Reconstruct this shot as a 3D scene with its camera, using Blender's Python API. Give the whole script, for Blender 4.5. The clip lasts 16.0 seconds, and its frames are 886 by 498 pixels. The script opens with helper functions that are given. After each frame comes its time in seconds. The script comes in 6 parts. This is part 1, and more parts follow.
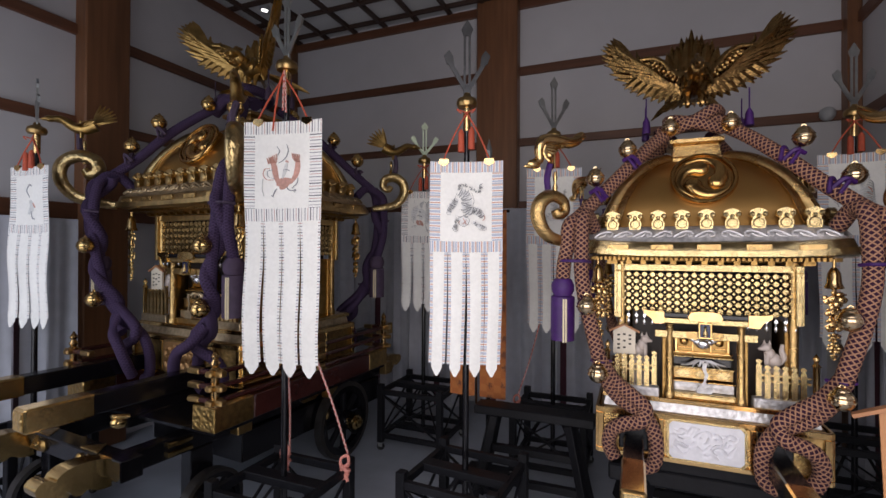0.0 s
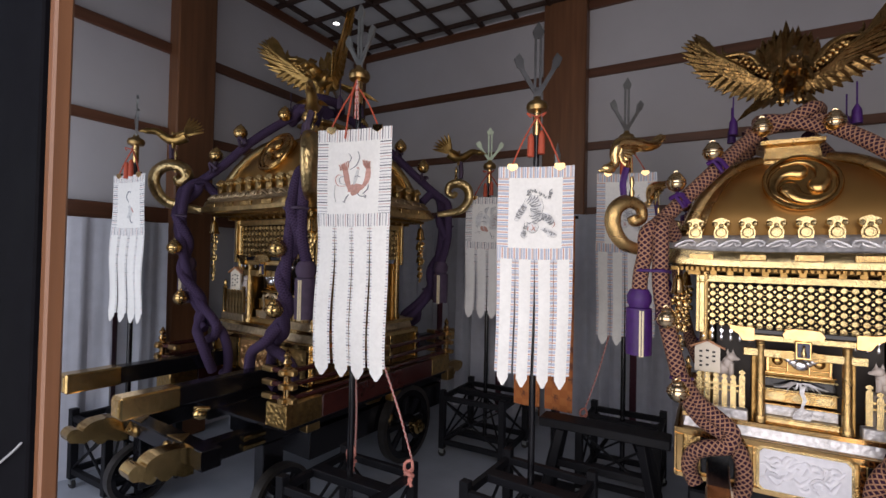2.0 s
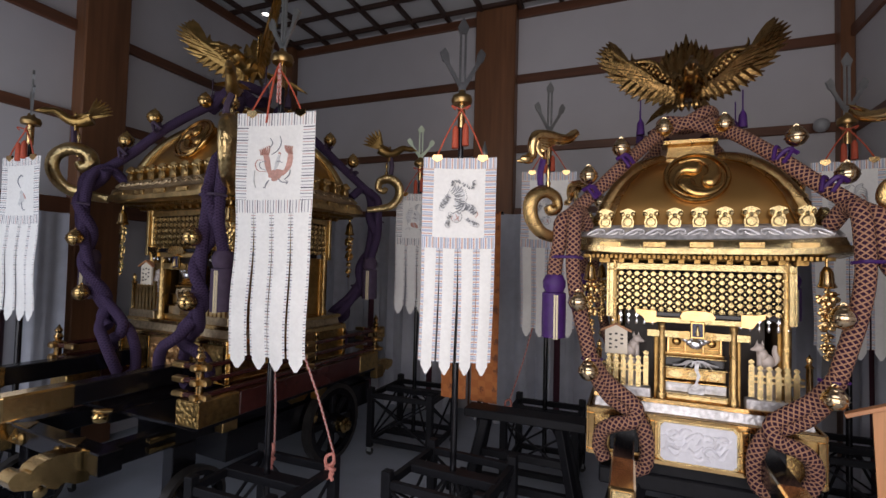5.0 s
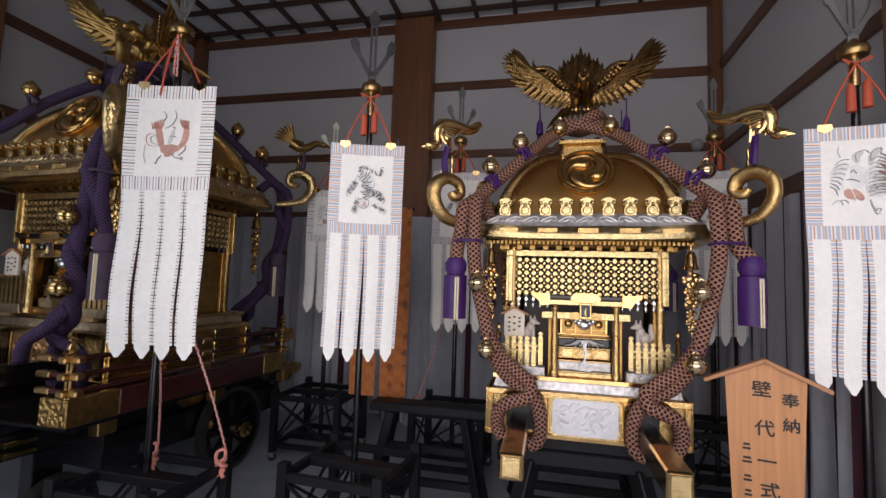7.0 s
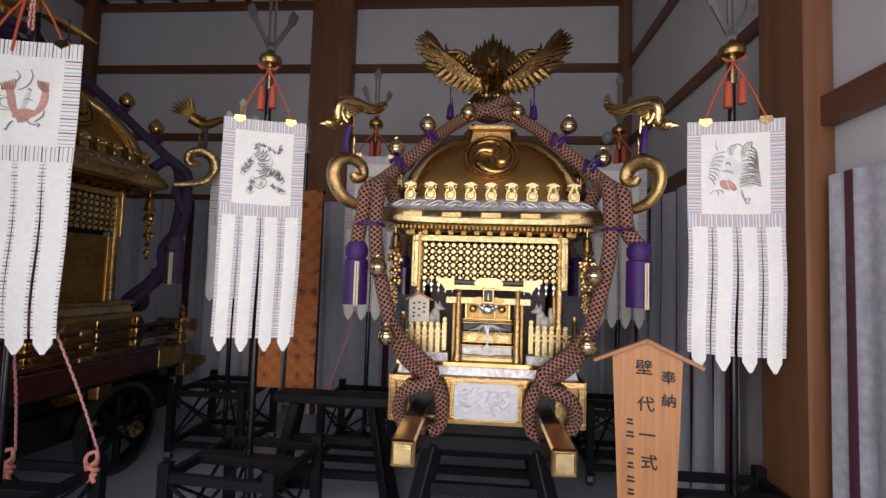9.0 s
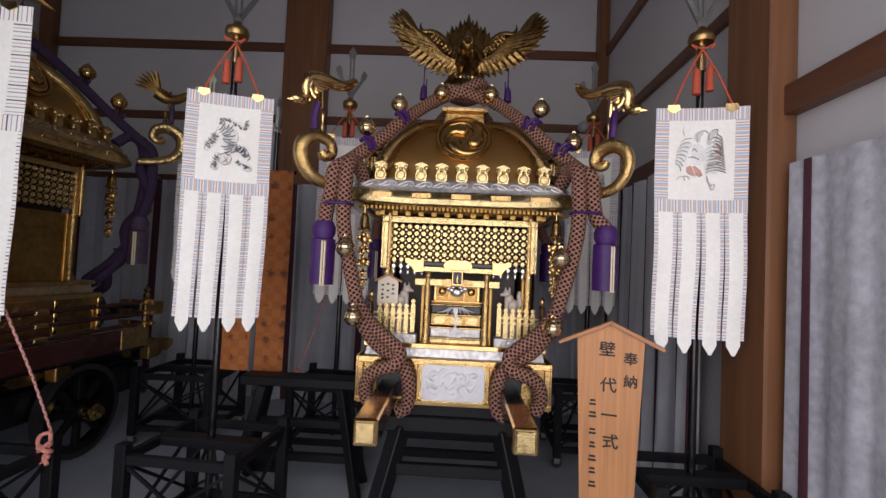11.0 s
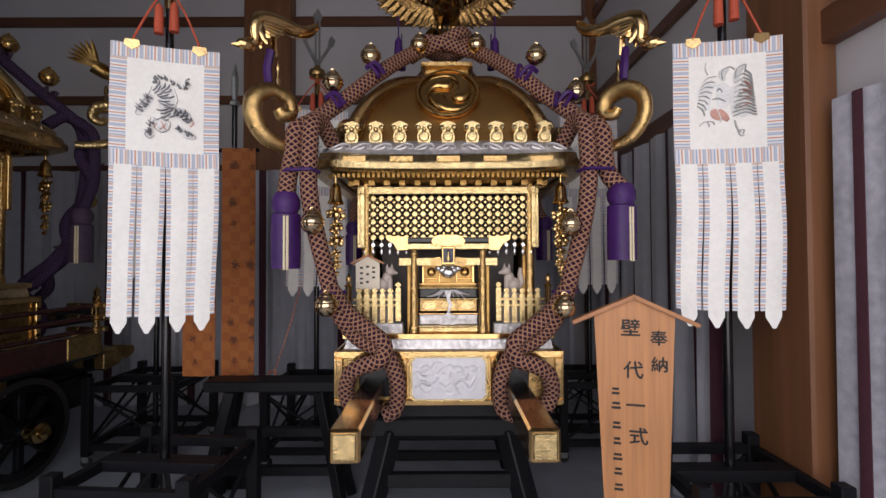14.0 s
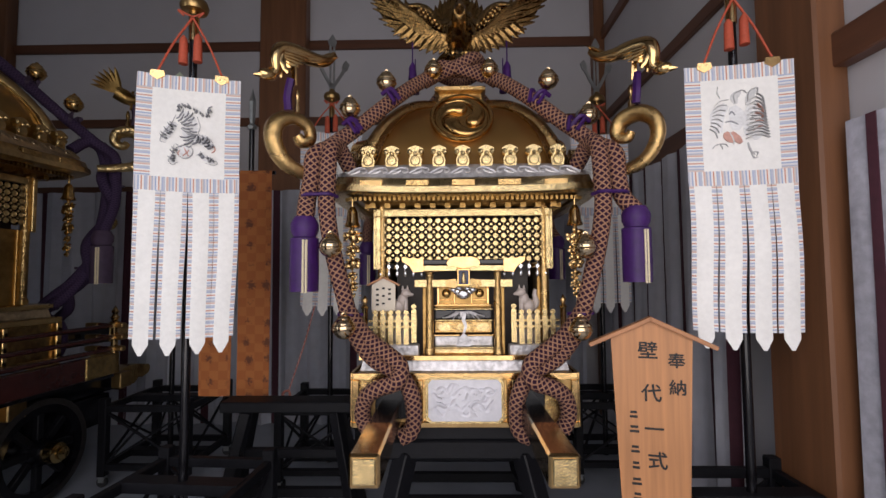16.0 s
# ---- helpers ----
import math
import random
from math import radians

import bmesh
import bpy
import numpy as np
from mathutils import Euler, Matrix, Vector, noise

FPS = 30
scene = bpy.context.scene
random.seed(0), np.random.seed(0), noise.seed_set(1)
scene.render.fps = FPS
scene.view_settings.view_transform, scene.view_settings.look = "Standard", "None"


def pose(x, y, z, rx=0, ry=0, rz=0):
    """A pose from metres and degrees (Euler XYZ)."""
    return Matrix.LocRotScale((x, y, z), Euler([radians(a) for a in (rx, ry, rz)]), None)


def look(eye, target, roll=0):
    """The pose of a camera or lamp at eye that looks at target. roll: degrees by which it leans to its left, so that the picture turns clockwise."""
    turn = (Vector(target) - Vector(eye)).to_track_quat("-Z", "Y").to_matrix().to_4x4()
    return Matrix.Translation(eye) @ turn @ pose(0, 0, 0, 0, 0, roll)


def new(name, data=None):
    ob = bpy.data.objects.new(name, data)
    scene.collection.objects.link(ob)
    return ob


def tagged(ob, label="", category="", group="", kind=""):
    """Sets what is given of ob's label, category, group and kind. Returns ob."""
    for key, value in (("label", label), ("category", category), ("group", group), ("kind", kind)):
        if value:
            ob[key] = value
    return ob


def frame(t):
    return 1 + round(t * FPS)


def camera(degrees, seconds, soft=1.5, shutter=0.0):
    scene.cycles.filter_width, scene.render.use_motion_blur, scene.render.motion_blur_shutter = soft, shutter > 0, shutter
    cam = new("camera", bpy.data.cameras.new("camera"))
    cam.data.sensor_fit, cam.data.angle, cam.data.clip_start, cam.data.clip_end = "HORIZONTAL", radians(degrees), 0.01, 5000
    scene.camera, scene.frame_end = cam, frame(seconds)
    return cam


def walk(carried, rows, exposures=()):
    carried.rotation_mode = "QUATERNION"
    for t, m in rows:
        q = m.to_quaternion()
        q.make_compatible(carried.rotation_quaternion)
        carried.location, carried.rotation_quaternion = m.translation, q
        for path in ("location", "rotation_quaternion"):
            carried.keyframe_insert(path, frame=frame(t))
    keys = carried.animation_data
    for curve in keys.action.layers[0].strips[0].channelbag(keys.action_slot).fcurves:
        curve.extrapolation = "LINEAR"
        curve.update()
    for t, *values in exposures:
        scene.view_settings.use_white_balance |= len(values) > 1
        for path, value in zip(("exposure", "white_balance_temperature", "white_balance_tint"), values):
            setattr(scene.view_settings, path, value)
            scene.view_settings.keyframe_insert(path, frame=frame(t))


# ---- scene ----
cam = camera(87.1, 16.0, soft=1.5)
PATH = [
    (0, (-0.323, -2.603, 1.803), (-1.083, -0.753, 1.818), 0.3),
    (0.5, (-0.325, -2.604, 1.803), (-1.105, -0.762, 1.82), 0.0),
    (1, (-0.33, -2.599, 1.798), (-1.147, -0.774, 1.819), 0.4),
    (1.5, (-0.344, -2.601, 1.799), (-1.218, -0.802, 1.823), 0.9),
    (2, (-0.374, -2.596, 1.806), (-1.363, -0.857, 1.842), 1.2),
    (2.5, (-0.382, -2.6, 1.805), (-1.396, -0.877, 1.84), 1.2),
    (3, (-0.379, -2.609, 1.804), (-1.413, -0.898, 1.845), 1.2),
    (5.5, (-0.275, -2.563, 1.659), (-0.974, -0.691, 1.75), 1.6),
    (6, (-0.255, -2.571, 1.611), (-0.926, -0.691, 1.737), 1.8),
    (6.5, (-0.242, -2.569, 1.572), (-0.792, -0.652, 1.712), 1.7),
    (7, (-0.199, -2.554, 1.533), (-0.637, -0.609, 1.689), 1.9),
    (7.5, (-0.168, -2.551, 1.515), (-0.481, -0.582, 1.673), 2.2),
    (8, (-0.115, -2.532, 1.513), (-0.347, -0.552, 1.664), 2.4),
    (8.5, (-0.054, -2.481, 1.516), (-0.249, -0.495, 1.653), 2.2),
    (9, (-0.052, -2.467, 1.514), (-0.209, -0.477, 1.635), 1.8),
    (9.5, (-0.058, -2.466, 1.481), (-0.147, -0.472, 1.595), 2.2),
    (12, (0.032, -2.42, 1.477), (-0.03, -0.421, 1.5), 2.5),
    (12.5, (-0.019, -2.381, 1.489), (-0.055, -0.381, 1.487), 1.6),
    (13, (-0.009, -2.23, 1.422), (-0.027, -0.231, 1.465), 1.4),
    (13.5, (-0.034, -2.077, 1.41), (-0.026, -0.077, 1.459), 0.5),
    (14, (-0.025, -2.085, 1.4), (-0.024, -0.086, 1.45), -0.2),
    (14.5, (-0.027, -2.094, 1.397), (-0.039, -0.095, 1.451), -0.7),
    (15, (-0.037, -2.102, 1.404), (-0.063, -0.103, 1.481), -0.8),
    (15.5, (-0.043, -2.107, 1.416), (-0.077, -0.11, 1.515), -0.8),
    (16, (-0.054, -2.108, 1.43), (-0.09, -0.112, 1.545), -0.4),
]
walk(cam, [(t, look(eye, target, roll)) for t, eye, target, roll in PATH], [(0.0, -0.01, 6650, 17), (3.0, 0.05, 6650, 17), (6.0, -0.08, 6650, 17), (9.0, -0.08, 6650, 17), (12.0, -0.16, 6650, 17), (16.0, -0.17, 6650, 17)])

# ---- light ----
world = bpy.data.worlds.new("world")
scene.world = world
world.use_nodes = True
wn = world.node_tree
sky = wn.nodes.new("ShaderNodeTexSky")
sky.sky_type, sky.sun_disc = "NISHITA", False
sky.sun_elevation, sky.sun_rotation = radians(50), radians(200)
wn.links.new(sky.outputs[0], wn.nodes["Background"].inputs[0])
wn.nodes["Background"].inputs[1].default_value = 0.10


def area(name, eye, target, sx, sy, watts, colour):
    d = bpy.data.lights.new(name, "AREA")
    d.shape, d.size, d.size_y, d.energy, d.color = "RECTANGLE", sx, sy, watts, colour
    ob = new(name, d)
    ob.matrix_world = look(eye, target)
    return ob


# daylight through the open front of the hall and through the bay beside it
area("daylight_front", (-1.15, -3.4, 1.95), (-1.15, 0.0, 1.85), 1.5, 3.4, 50, (1.0, 0.975, 0.95))
area("daylight_front", (0.6, -3.4, 1.95), (0.6, 0.0, 1.85), 1.9, 3.4, 58, (1.0, 0.975, 0.95))
area("daylight_bay", (-3.9, -2.5, 1.7), (-4.3, 0.5, 1.5), 1.9, 2.6, 26, (0.86, 0.93, 1.0))

# ---- materials ----


def mat(name, colour, rough=0.5, metal=0.0, grain=0.0, gscale=30.0, bump=0.0, bscale=60.0, bkind="noise", spec=0.5, sheen=0.0, stretch=(1, 1, 1), second=None):
    """A surface with colour variation at two scales and a fine relief."""
    m = bpy.data.materials.new(name)
    m.use_nodes = True
    n, l = m.node_tree.nodes, m.node_tree.links
    b = n["Principled BSDF"]
    b.inputs["Roughness"].default_value, b.inputs["Metallic"].default_value = rough, metal
    b.inputs["Specular IOR Level"].default_value = spec
    b.inputs["Sheen Weight"].default_value = sheen
    tc, mp = n.new("ShaderNodeTexCoord"), n.new("ShaderNodeMapping")
    mp.inputs["Scale"].default_value = stretch
    l.new(tc.outputs["Object"], mp.inputs[0])
    t1, t2 = n.new("ShaderNodeTexNoise"), n.new("ShaderNodeTexNoise")
    t1.inputs["Scale"].default_value, t2.inputs["Scale"].default_value = gscale, gscale / 9
    t1.inputs["Detail"].default_value = 5
    l.new(mp.outputs[0], t1.inputs[0]), l.new(mp.outputs[0], t2.inputs[0])
    add = n.new("ShaderNodeMath")
    l.new(t1.outputs[0], add.inputs[0]), l.new(t2.outputs[0], add.inputs[1])
    ramp = n.new("ShaderNodeMapRange")
    ramp.inputs[1].default_value, ramp.inputs[2].default_value = 0.7, 1.3
    l.new(add.outputs[0], ramp.inputs[0])
    mix = n.new("ShaderNodeMix")
    mix.data_type = "RGBA"
    lo = [c * (1 - grain) for c in colour] if second is None else second
    hi = [min(1.0, c * (1 + grain * 0.6)) for c in colour] if second is None else colour
    mix.inputs[6].default_value, mix.inputs[7].default_value = (*lo, 1), (*hi, 1)
    l.new(ramp.outputs[0], mix.inputs[0])
    l.new(mix.outputs[2], b.inputs["Base Color"])
    rr = n.new("ShaderNodeMapRange")
    rr.inputs[3].default_value, rr.inputs[4].default_value = rough * 0.75, min(1, rough * 1.25)
    l.new(t2.outputs[0], rr.inputs[0]), l.new(rr.outputs[0], b.inputs["Roughness"])
    if bump:
        bp = n.new("ShaderNodeBump")
        bp.inputs["Strength"].default_value, bp.inputs["Distance"].default_value = bump, 0.006
        if bkind == "noise":
            bt = n.new("ShaderNodeTexNoise")
            bt.inputs["Detail"].default_value = 3
            out = bt.outputs[0]
        else:
            bt = n.new("ShaderNodeTexVoronoi")
            bt.feature = "SMOOTH_F1"
            out = bt.outputs[0]
        bt.inputs["Scale"].default_value = bscale
        l.new(mp.outputs[0], bt.inputs[0]), l.new(out, bp.inputs["Height"]), l.new(bp.outputs[0], b.inputs["Normal"])
    return m


def uv_mat(name, rough=0.8, sheen=0.2):
    """An empty cloth surface whose colour is made from the mesh's own UV map; returns material, node helper and shader."""
    m = bpy.data.materials.new(name)
    m.use_nodes = True
    n = m.node_tree.nodes
    b = n["Principled BSDF"]
    b.inputs["Roughness"].default_value, b.inputs["Sheen Weight"].default_value = rough, sheen
    b.inputs["Specular IOR Level"].default_value = 0.2
    uv = n.new("ShaderNodeUVMap")
    return m, m.node_tree, b, uv


def stripes_mat(name, tones, scale, axis):
    """Woven stripes: bands of the given tones across one UV axis."""
    m, nt, b, uv = uv_mat(name)
    sep = nt.nodes.new("ShaderNodeSeparateXYZ")
    nt.links.new(uv.outputs[0], sep.inputs[0])
    mul = nt.nodes.new("ShaderNodeMath")
    mul.operation = "MULTIPLY"
    mul.inputs[1].default_value = scale
    nt.links.new(sep.outputs[axis], mul.inputs[0])
    fr = nt.nodes.new("ShaderNodeMath")
    fr.operation = "FRACT"
    nt.links.new(mul.outputs[0], fr.inputs[0])
    cr = nt.nodes.new("ShaderNodeValToRGB")
    cr.color_ramp.interpolation = "CONSTANT"
    e = cr.color_ramp.elements
    e[0].position, e[0].color = tones[0][0], (*tones[0][1], 1)
    e[1].position, e[1].color = tones[1][0], (*tones[1][1], 1)
    for p, c in tones[2:]:
        k = e.new(p)
        k.color = (*c, 1)
    nt.links.new(fr.outputs[0], cr.inputs[0]), nt.links.new(cr.outputs[0], b.inputs["Base Color"])
    bp, nz = nt.nodes.new("ShaderNodeBump"), nt.nodes.new("ShaderNodeTexNoise")
    nz.inputs["Scale"].default_value = 120
    bp.inputs["Strength"].default_value, bp.inputs["Distance"].default_value = 0.25, 0.003
    nt.links.new(nz.outputs[0], bp.inputs["Height"]), nt.links.new(bp.outputs[0], b.inputs["Normal"])
    return m


def rope_mat(name, light, dark, low, high, ku, kv):
    """Braided cord: a net of light threads over a dark core, wound slantwise on the UV map (metres along, turns round)."""
    m, nt, b, uv = uv_mat(name, 0.8, 0.0)
    sep = nt.nodes.new("ShaderNodeSeparateXYZ")
    nt.links.new(uv.outputs[0], sep.inputs[0])
    waves = []
    for sign in (1, -1):
        a = nt.nodes.new("ShaderNodeMath")
        a.operation = "MULTIPLY"
        a.inputs[1].default_value = ku
        nt.links.new(sep.outputs[0], a.inputs[0])
        c = nt.nodes.new("ShaderNodeMath")
        c.operation = "MULTIPLY_ADD"
        c.inputs[1].default_value = sign * kv * 2 * math.pi
        nt.links.new(sep.outputs[1], c.inputs[0]), nt.links.new(a.outputs[0], c.inputs[2])
        s = nt.nodes.new("ShaderNodeMath")
        s.operation = "SINE"
        nt.links.new(c.outputs[0], s.inputs[0])
        waves.append(s)
    mx = nt.nodes.new("ShaderNodeMath")
    mx.operation = "MAXIMUM"
    nt.links.new(waves[0].outputs[0], mx.inputs[0]), nt.links.new(waves[1].outputs[0], mx.inputs[1])
    mr = nt.nodes.new("ShaderNodeMapRange")
    mr.inputs[1].default_value, mr.inputs[2].default_value = low, high
    nt.links.new(mx.outputs[0], mr.inputs[0])
    mix = nt.nodes.new("ShaderNodeMix")
    mix.data_type = "RGBA"
    mix.inputs[6].default_value, mix.inputs[7].default_value = (*dark, 1), (*light, 1)
    nt.links.new(mr.outputs[0], mix.inputs[0]), nt.links.new(mix.outputs[2], b.inputs["Base Color"])
    bp = nt.nodes.new("ShaderNodeBump")
    bp.inputs["Strength"].default_value, bp.inputs["Distance"].default_value = 0.6, 0.006
    nt.links.new(mr.outputs[0], bp.inputs["Height"]), nt.links.new(bp.outputs[0], b.inputs["Normal"])
    return m


def brocade_mat():
    """Orange brocade: woven checks with scattered dark motifs."""
    m, nt, b, uv = uv_mat("orange_brocade", 0.65, 0.2)
    ck, vo, nz = nt.nodes.new("ShaderNodeTexChecker"), nt.nodes.new("ShaderNodeTexVoronoi"), nt.nodes.new("ShaderNodeTexNoise")
    ck.inputs["Scale"].default_value, vo.inputs["Scale"].default_value, nz.inputs["Scale"].default_value = 17, 8, 60
    vo.inputs["Randomness"].default_value = 0.25
    ck.inputs[1].default_value, ck.inputs[2].default_value = (0.47, 0.160, 0.047, 1), (0.415, 0.130, 0.038, 1)
    for n in (ck, vo, nz):
        nt.links.new(uv.outputs[0], n.inputs[0])
    ad = nt.nodes.new("ShaderNodeMath")
    ad.operation = "MULTIPLY_ADD"
    ad.inputs[1].default_value = 0.5
    nt.links.new(nz.outputs[0], ad.inputs[0]), nt.links.new(vo.outputs[0], ad.inputs[2])
    mr = nt.nodes.new("ShaderNodeMapRange")
    mr.inputs[1].default_value, mr.inputs[2].default_value = 0.40, 0.52
    nt.links.new(ad.outputs[0], mr.inputs[0])
    mix = nt.nodes.new("ShaderNodeMix")
    mix.data_type = "RGBA"
    mix.inputs[6].default_value = (0.17, 0.06, 0.03, 1)
    nt.links.new(mr.outputs[0], mix.inputs[0]), nt.links.new(ck.outputs[0], mix.inputs[7])
    nt.links.new(mix.outputs[2], b.inputs["Base Color"])
    bp = nt.nodes.new("ShaderNodeBump")
    bp.inputs["Strength"].default_value, bp.inputs["Distance"].default_value = 0.3, 0.003
    nt.links.new(nz.outputs[0], bp.inputs["Height"]), nt.links.new(bp.outputs[0], b.inputs["Normal"])
    return m


GOLD = mat("polished_gold", (0.69, 0.45, 0.195), 0.16, 1.0, 0.25, 22, 0.06, 60)
GOLD_ENGRAVED = mat("engraved_gold", (0.61, 0.40, 0.165), 0.27, 1.0, 0.3, 40, 0.45, 210, "voronoi")
GOLD_ROOF = mat("satin_gold_leaf", (0.56, 0.31, 0.10), 0.44, 1.0, 0.12, 6, 0.04, 200)
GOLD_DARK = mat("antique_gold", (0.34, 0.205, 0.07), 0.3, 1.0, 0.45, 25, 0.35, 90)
GOLD_PALE = mat("pale_gold", (0.61, 0.46, 0.228), 0.24, 1.0, 0.35, 34, 0.4, 170)
BIRD_GOLD = mat("dark_bird_gold", (0.37, 0.225, 0.085), 0.2, 1.0, 0.5, 25, 0.5, 90)
GOLD_WOVEN = mat("woven_gold_plate", (0.56, 0.37, 0.14), 0.32, 1.0, 0.4, 30, 0.9, 45, "voronoi")
BELL_GOLD = mat("silvered_gold", (0.70, 0.53, 0.32), 0.14, 1.0, 0.2, 30)
CREST_GOLD = mat("brown_polished_gold", (0.56, 0.33, 0.115), 0.2, 1.0, 0.2, 20)
BLUE_PLAQUE = mat("dark_blue_enamel", (0.02, 0.022, 0.06), 0.25, 0.0, 0.2, 40)
BRIGHT_SILVER = mat("bright_silver", (0.80, 0.80, 0.82), 0.22, 0.9, 0.3, 60, 0.4, 90)
# second shrine's own golds: its weaker daylight is tuned into the colour
TUNED = mat("shade_tuned_gold", (0.70, 0.47, 0.19), 0.2, 1.0, 0.3, 18, 0.1, 60)
TUNED_ENGRAVED = mat("shade_tuned_engraved_gold", (0.52, 0.34, 0.135), 0.32, 1.0, 0.5, 40, 0.9, 70, "voronoi")
TUNED_PALE = mat("shade_tuned_pale_gold", (0.60, 0.42, 0.185), 0.3, 1.0, 0.4, 30, 0.4, 70)
TUNED_ROOF = mat("shade_tuned_satin_gold", (0.55, 0.34, 0.11), 0.34, 1.0, 0.3, 8, 0.1, 120)
HOOK_GOLD = mat("engraved_hook_gold", (0.66, 0.48, 0.225), 0.3, 1.0, 0.4, 40, 0.9, 75, "voronoi")
TUNED_BIRD = mat("shade_tuned_bird_gold", (0.46, 0.29, 0.10), 0.34, 1.0, 0.4, 25, 0.4, 90)
AGED_SILVER = mat("tarnished_silver", (0.52, 0.40, 0.25), 0.36, 0.9, 0.4, 40, 0.9, 55)
AGED_PANEL = mat("brown_gilt_carving", (0.34, 0.19, 0.08), 0.4, 0.8, 0.4, 40, 0.9, 60)
BRONZE = mat("dull_brass", (0.46, 0.30, 0.125), 0.34, 1.0, 0.3, 25, 0.1, 60)
SILVER = mat("carved_silver", (0.62, 0.60, 0.60), 0.4, 0.6, 0.45, 40, 0.9, 55)
STONE = mat("white_carved_panel", (0.70, 0.69, 0.72), 0.5, 0.1, 0.1, 40, 0.35, 45)
LACQUER = mat("black_lacquer", (0.006, 0.0055, 0.007), 0.2, 0.0, 0.3, 20, 0.03, 40)
BLACK = mat("black_painted_wood", (0.007, 0.007, 0.009), 0.5, 0.0, 0.4, 35, 0.15, 90, spec=0.22)
RED_LACQUER = mat("dark_red_lacquer", (0.05, 0.013, 0.011), 0.25, 0.0, 0.3, 20)
DARK = mat("dark_inner_wood", (0.03, 0.018, 0.012), 0.5, 0.0, 0.4, 30)
TIMBER = mat("brown_stained_timber", (0.185, 0.078, 0.034), 0.45, 0.0, 0.35, 22, 0.12, 60, stretch=(1, 1, 0.06))
TIMBER_H = mat("brown_stained_beam", (0.125, 0.050, 0.026), 0.45, 0.0, 0.35, 22, 0.12, 60, stretch=(0.08, 0.08, 1))
SIGN_WOOD = mat("planed_cedar_board", (0.55, 0.245, 0.095), 0.5, 0.0, 0.30, 46, 0.08, 60, stretch=(1, 1, 0.04))
SIGN_ROOF = mat("cedar_board_edge", (0.44, 0.20, 0.09), 0.55, 0.0, 0.25, 26, 0.05, 60, stretch=(0.1, 1, 1))
PLASTER = mat("off_white_plaster", (0.52, 0.51, 0.535), 0.85, 0.0, 0.05, 3, 0.05, 150)
FLOOR = mat("grey_painted_floor", (0.34, 0.37, 0.42), 0.42, 0.0, 0.14, 5, 0.03, 120)
GROUND = mat("pale_gravel", (0.42, 0.40, 0.37), 0.9, 0.0, 0.3, 60, 0.3, 120)
CURTAIN = mat("grey_white_cloth", (0.48, 0.49, 0.545), 0.85, 0.0, 0.12, 10, 0.15, 200, sheen=0.2)
PATTERN_CLOTH = mat("lavender_patterned_cloth", (0.46, 0.46, 0.52), 0.8, 0.0, 0.3, 26, 0.25, 90, sheen=0.1)
CURTAIN_BAND = mat("dark_maroon_cloth_band", (0.07, 0.018, 0.03), 0.85, 0.0, 0.2, 30)
SILK = mat("white_silk", (0.91, 0.895, 0.855), 0.62, 0.0, 0.07, 50, 0.75, 24, sheen=0.2)
PURPLE = mat("purple_silk", (0.042, 0.005, 0.098), 0.55, 0.0, 0.35, 30, 0.2, 160)
MAUVE = mat("faded_purple_silk", (0.060, 0.036, 0.070), 0.7, 0.0, 0.3, 30, 0.2, 120)
CREAM = mat("cream_cord", (0.72, 0.62, 0.42), 0.7, 0.0, 0.1, 60)
RED = mat("vermilion_cord", (0.50, 0.085, 0.040), 0.7, 0.0, 0.2, 80)
PINK = mat("pale_red_cord", (0.62, 0.24, 0.19), 0.75, 0.0, 0.35, 140)
STEEL = mat("grey_steel_blade", (0.42, 0.44, 0.44), 0.32, 0.85, 0.2, 20)
DARK_BLADE = mat("dark_iron_blade", (0.09, 0.09, 0.095), 0.35, 0.7, 0.3, 20)
WHITE_BLADE = mat("pale_green_white_blade", (0.62, 0.72, 0.55), 0.3, 0.3, 0.15, 12)
BROCADE = brocade_mat()
TABLET = mat("pale_bare_wood", (0.70, 0.62, 0.50), 0.6, 0.0, 0.1, 30)
INK = mat("black_ink", (0.015, 0.013, 0.012), 0.6)
INK_GREY = mat("grey_black_embroidery", (0.31, 0.315, 0.335), 0.75, 0.0, 0.3, 80)
INK_PALE = mat("pale_grey_embroidery", (0.68, 0.68, 0.67), 0.75, 0.0, 0.2, 80)
INK_RED = mat("faded_red_embroidery", (0.60, 0.33, 0.27), 0.75, 0.0, 0.3, 80)
STATUE = mat("beige_ceramic", (0.55, 0.47, 0.42), 0.45, 0.0, 0.15, 30)
CEIL = mat("white_ceiling_board", (0.55, 0.56, 0.58), 0.85, 0.0, 0.06, 4)
BATTEN = mat("dark_brown_batten", (0.045, 0.022, 0.015), 0.5, 0.0, 0.3, 25)
IRON = mat("black_iron_tyre", (0.05, 0.045, 0.042), 0.4, 0.5, 0.3, 30)
# near-black that paints in shade: the shadowed door, the gaps behind the lattice
SHADE_BLACK = mat("matt_shade_black", (0.0035, 0.0035, 0.005), 0.8, 0.0, 0.3, 30, spec=0.06)
RUBBER = mat("black_caster_rubber", (0.02, 0.02, 0.02), 0.6)
GREY = mat("grey_plastic", (0.35, 0.36, 0.38), 0.4)
ROPE_BROWN = rope_mat("brown_net_rope", (0.36, 0.19, 0.115), (0.030, 0.008, 0.022), 0.36, 0.82, 250, 7)
ROPE_PURPLE = rope_mat("purple_braided_rope", (0.072, 0.045, 0.098), (0.036, 0.021, 0.052), -0.2, 1.0, 420, 6)
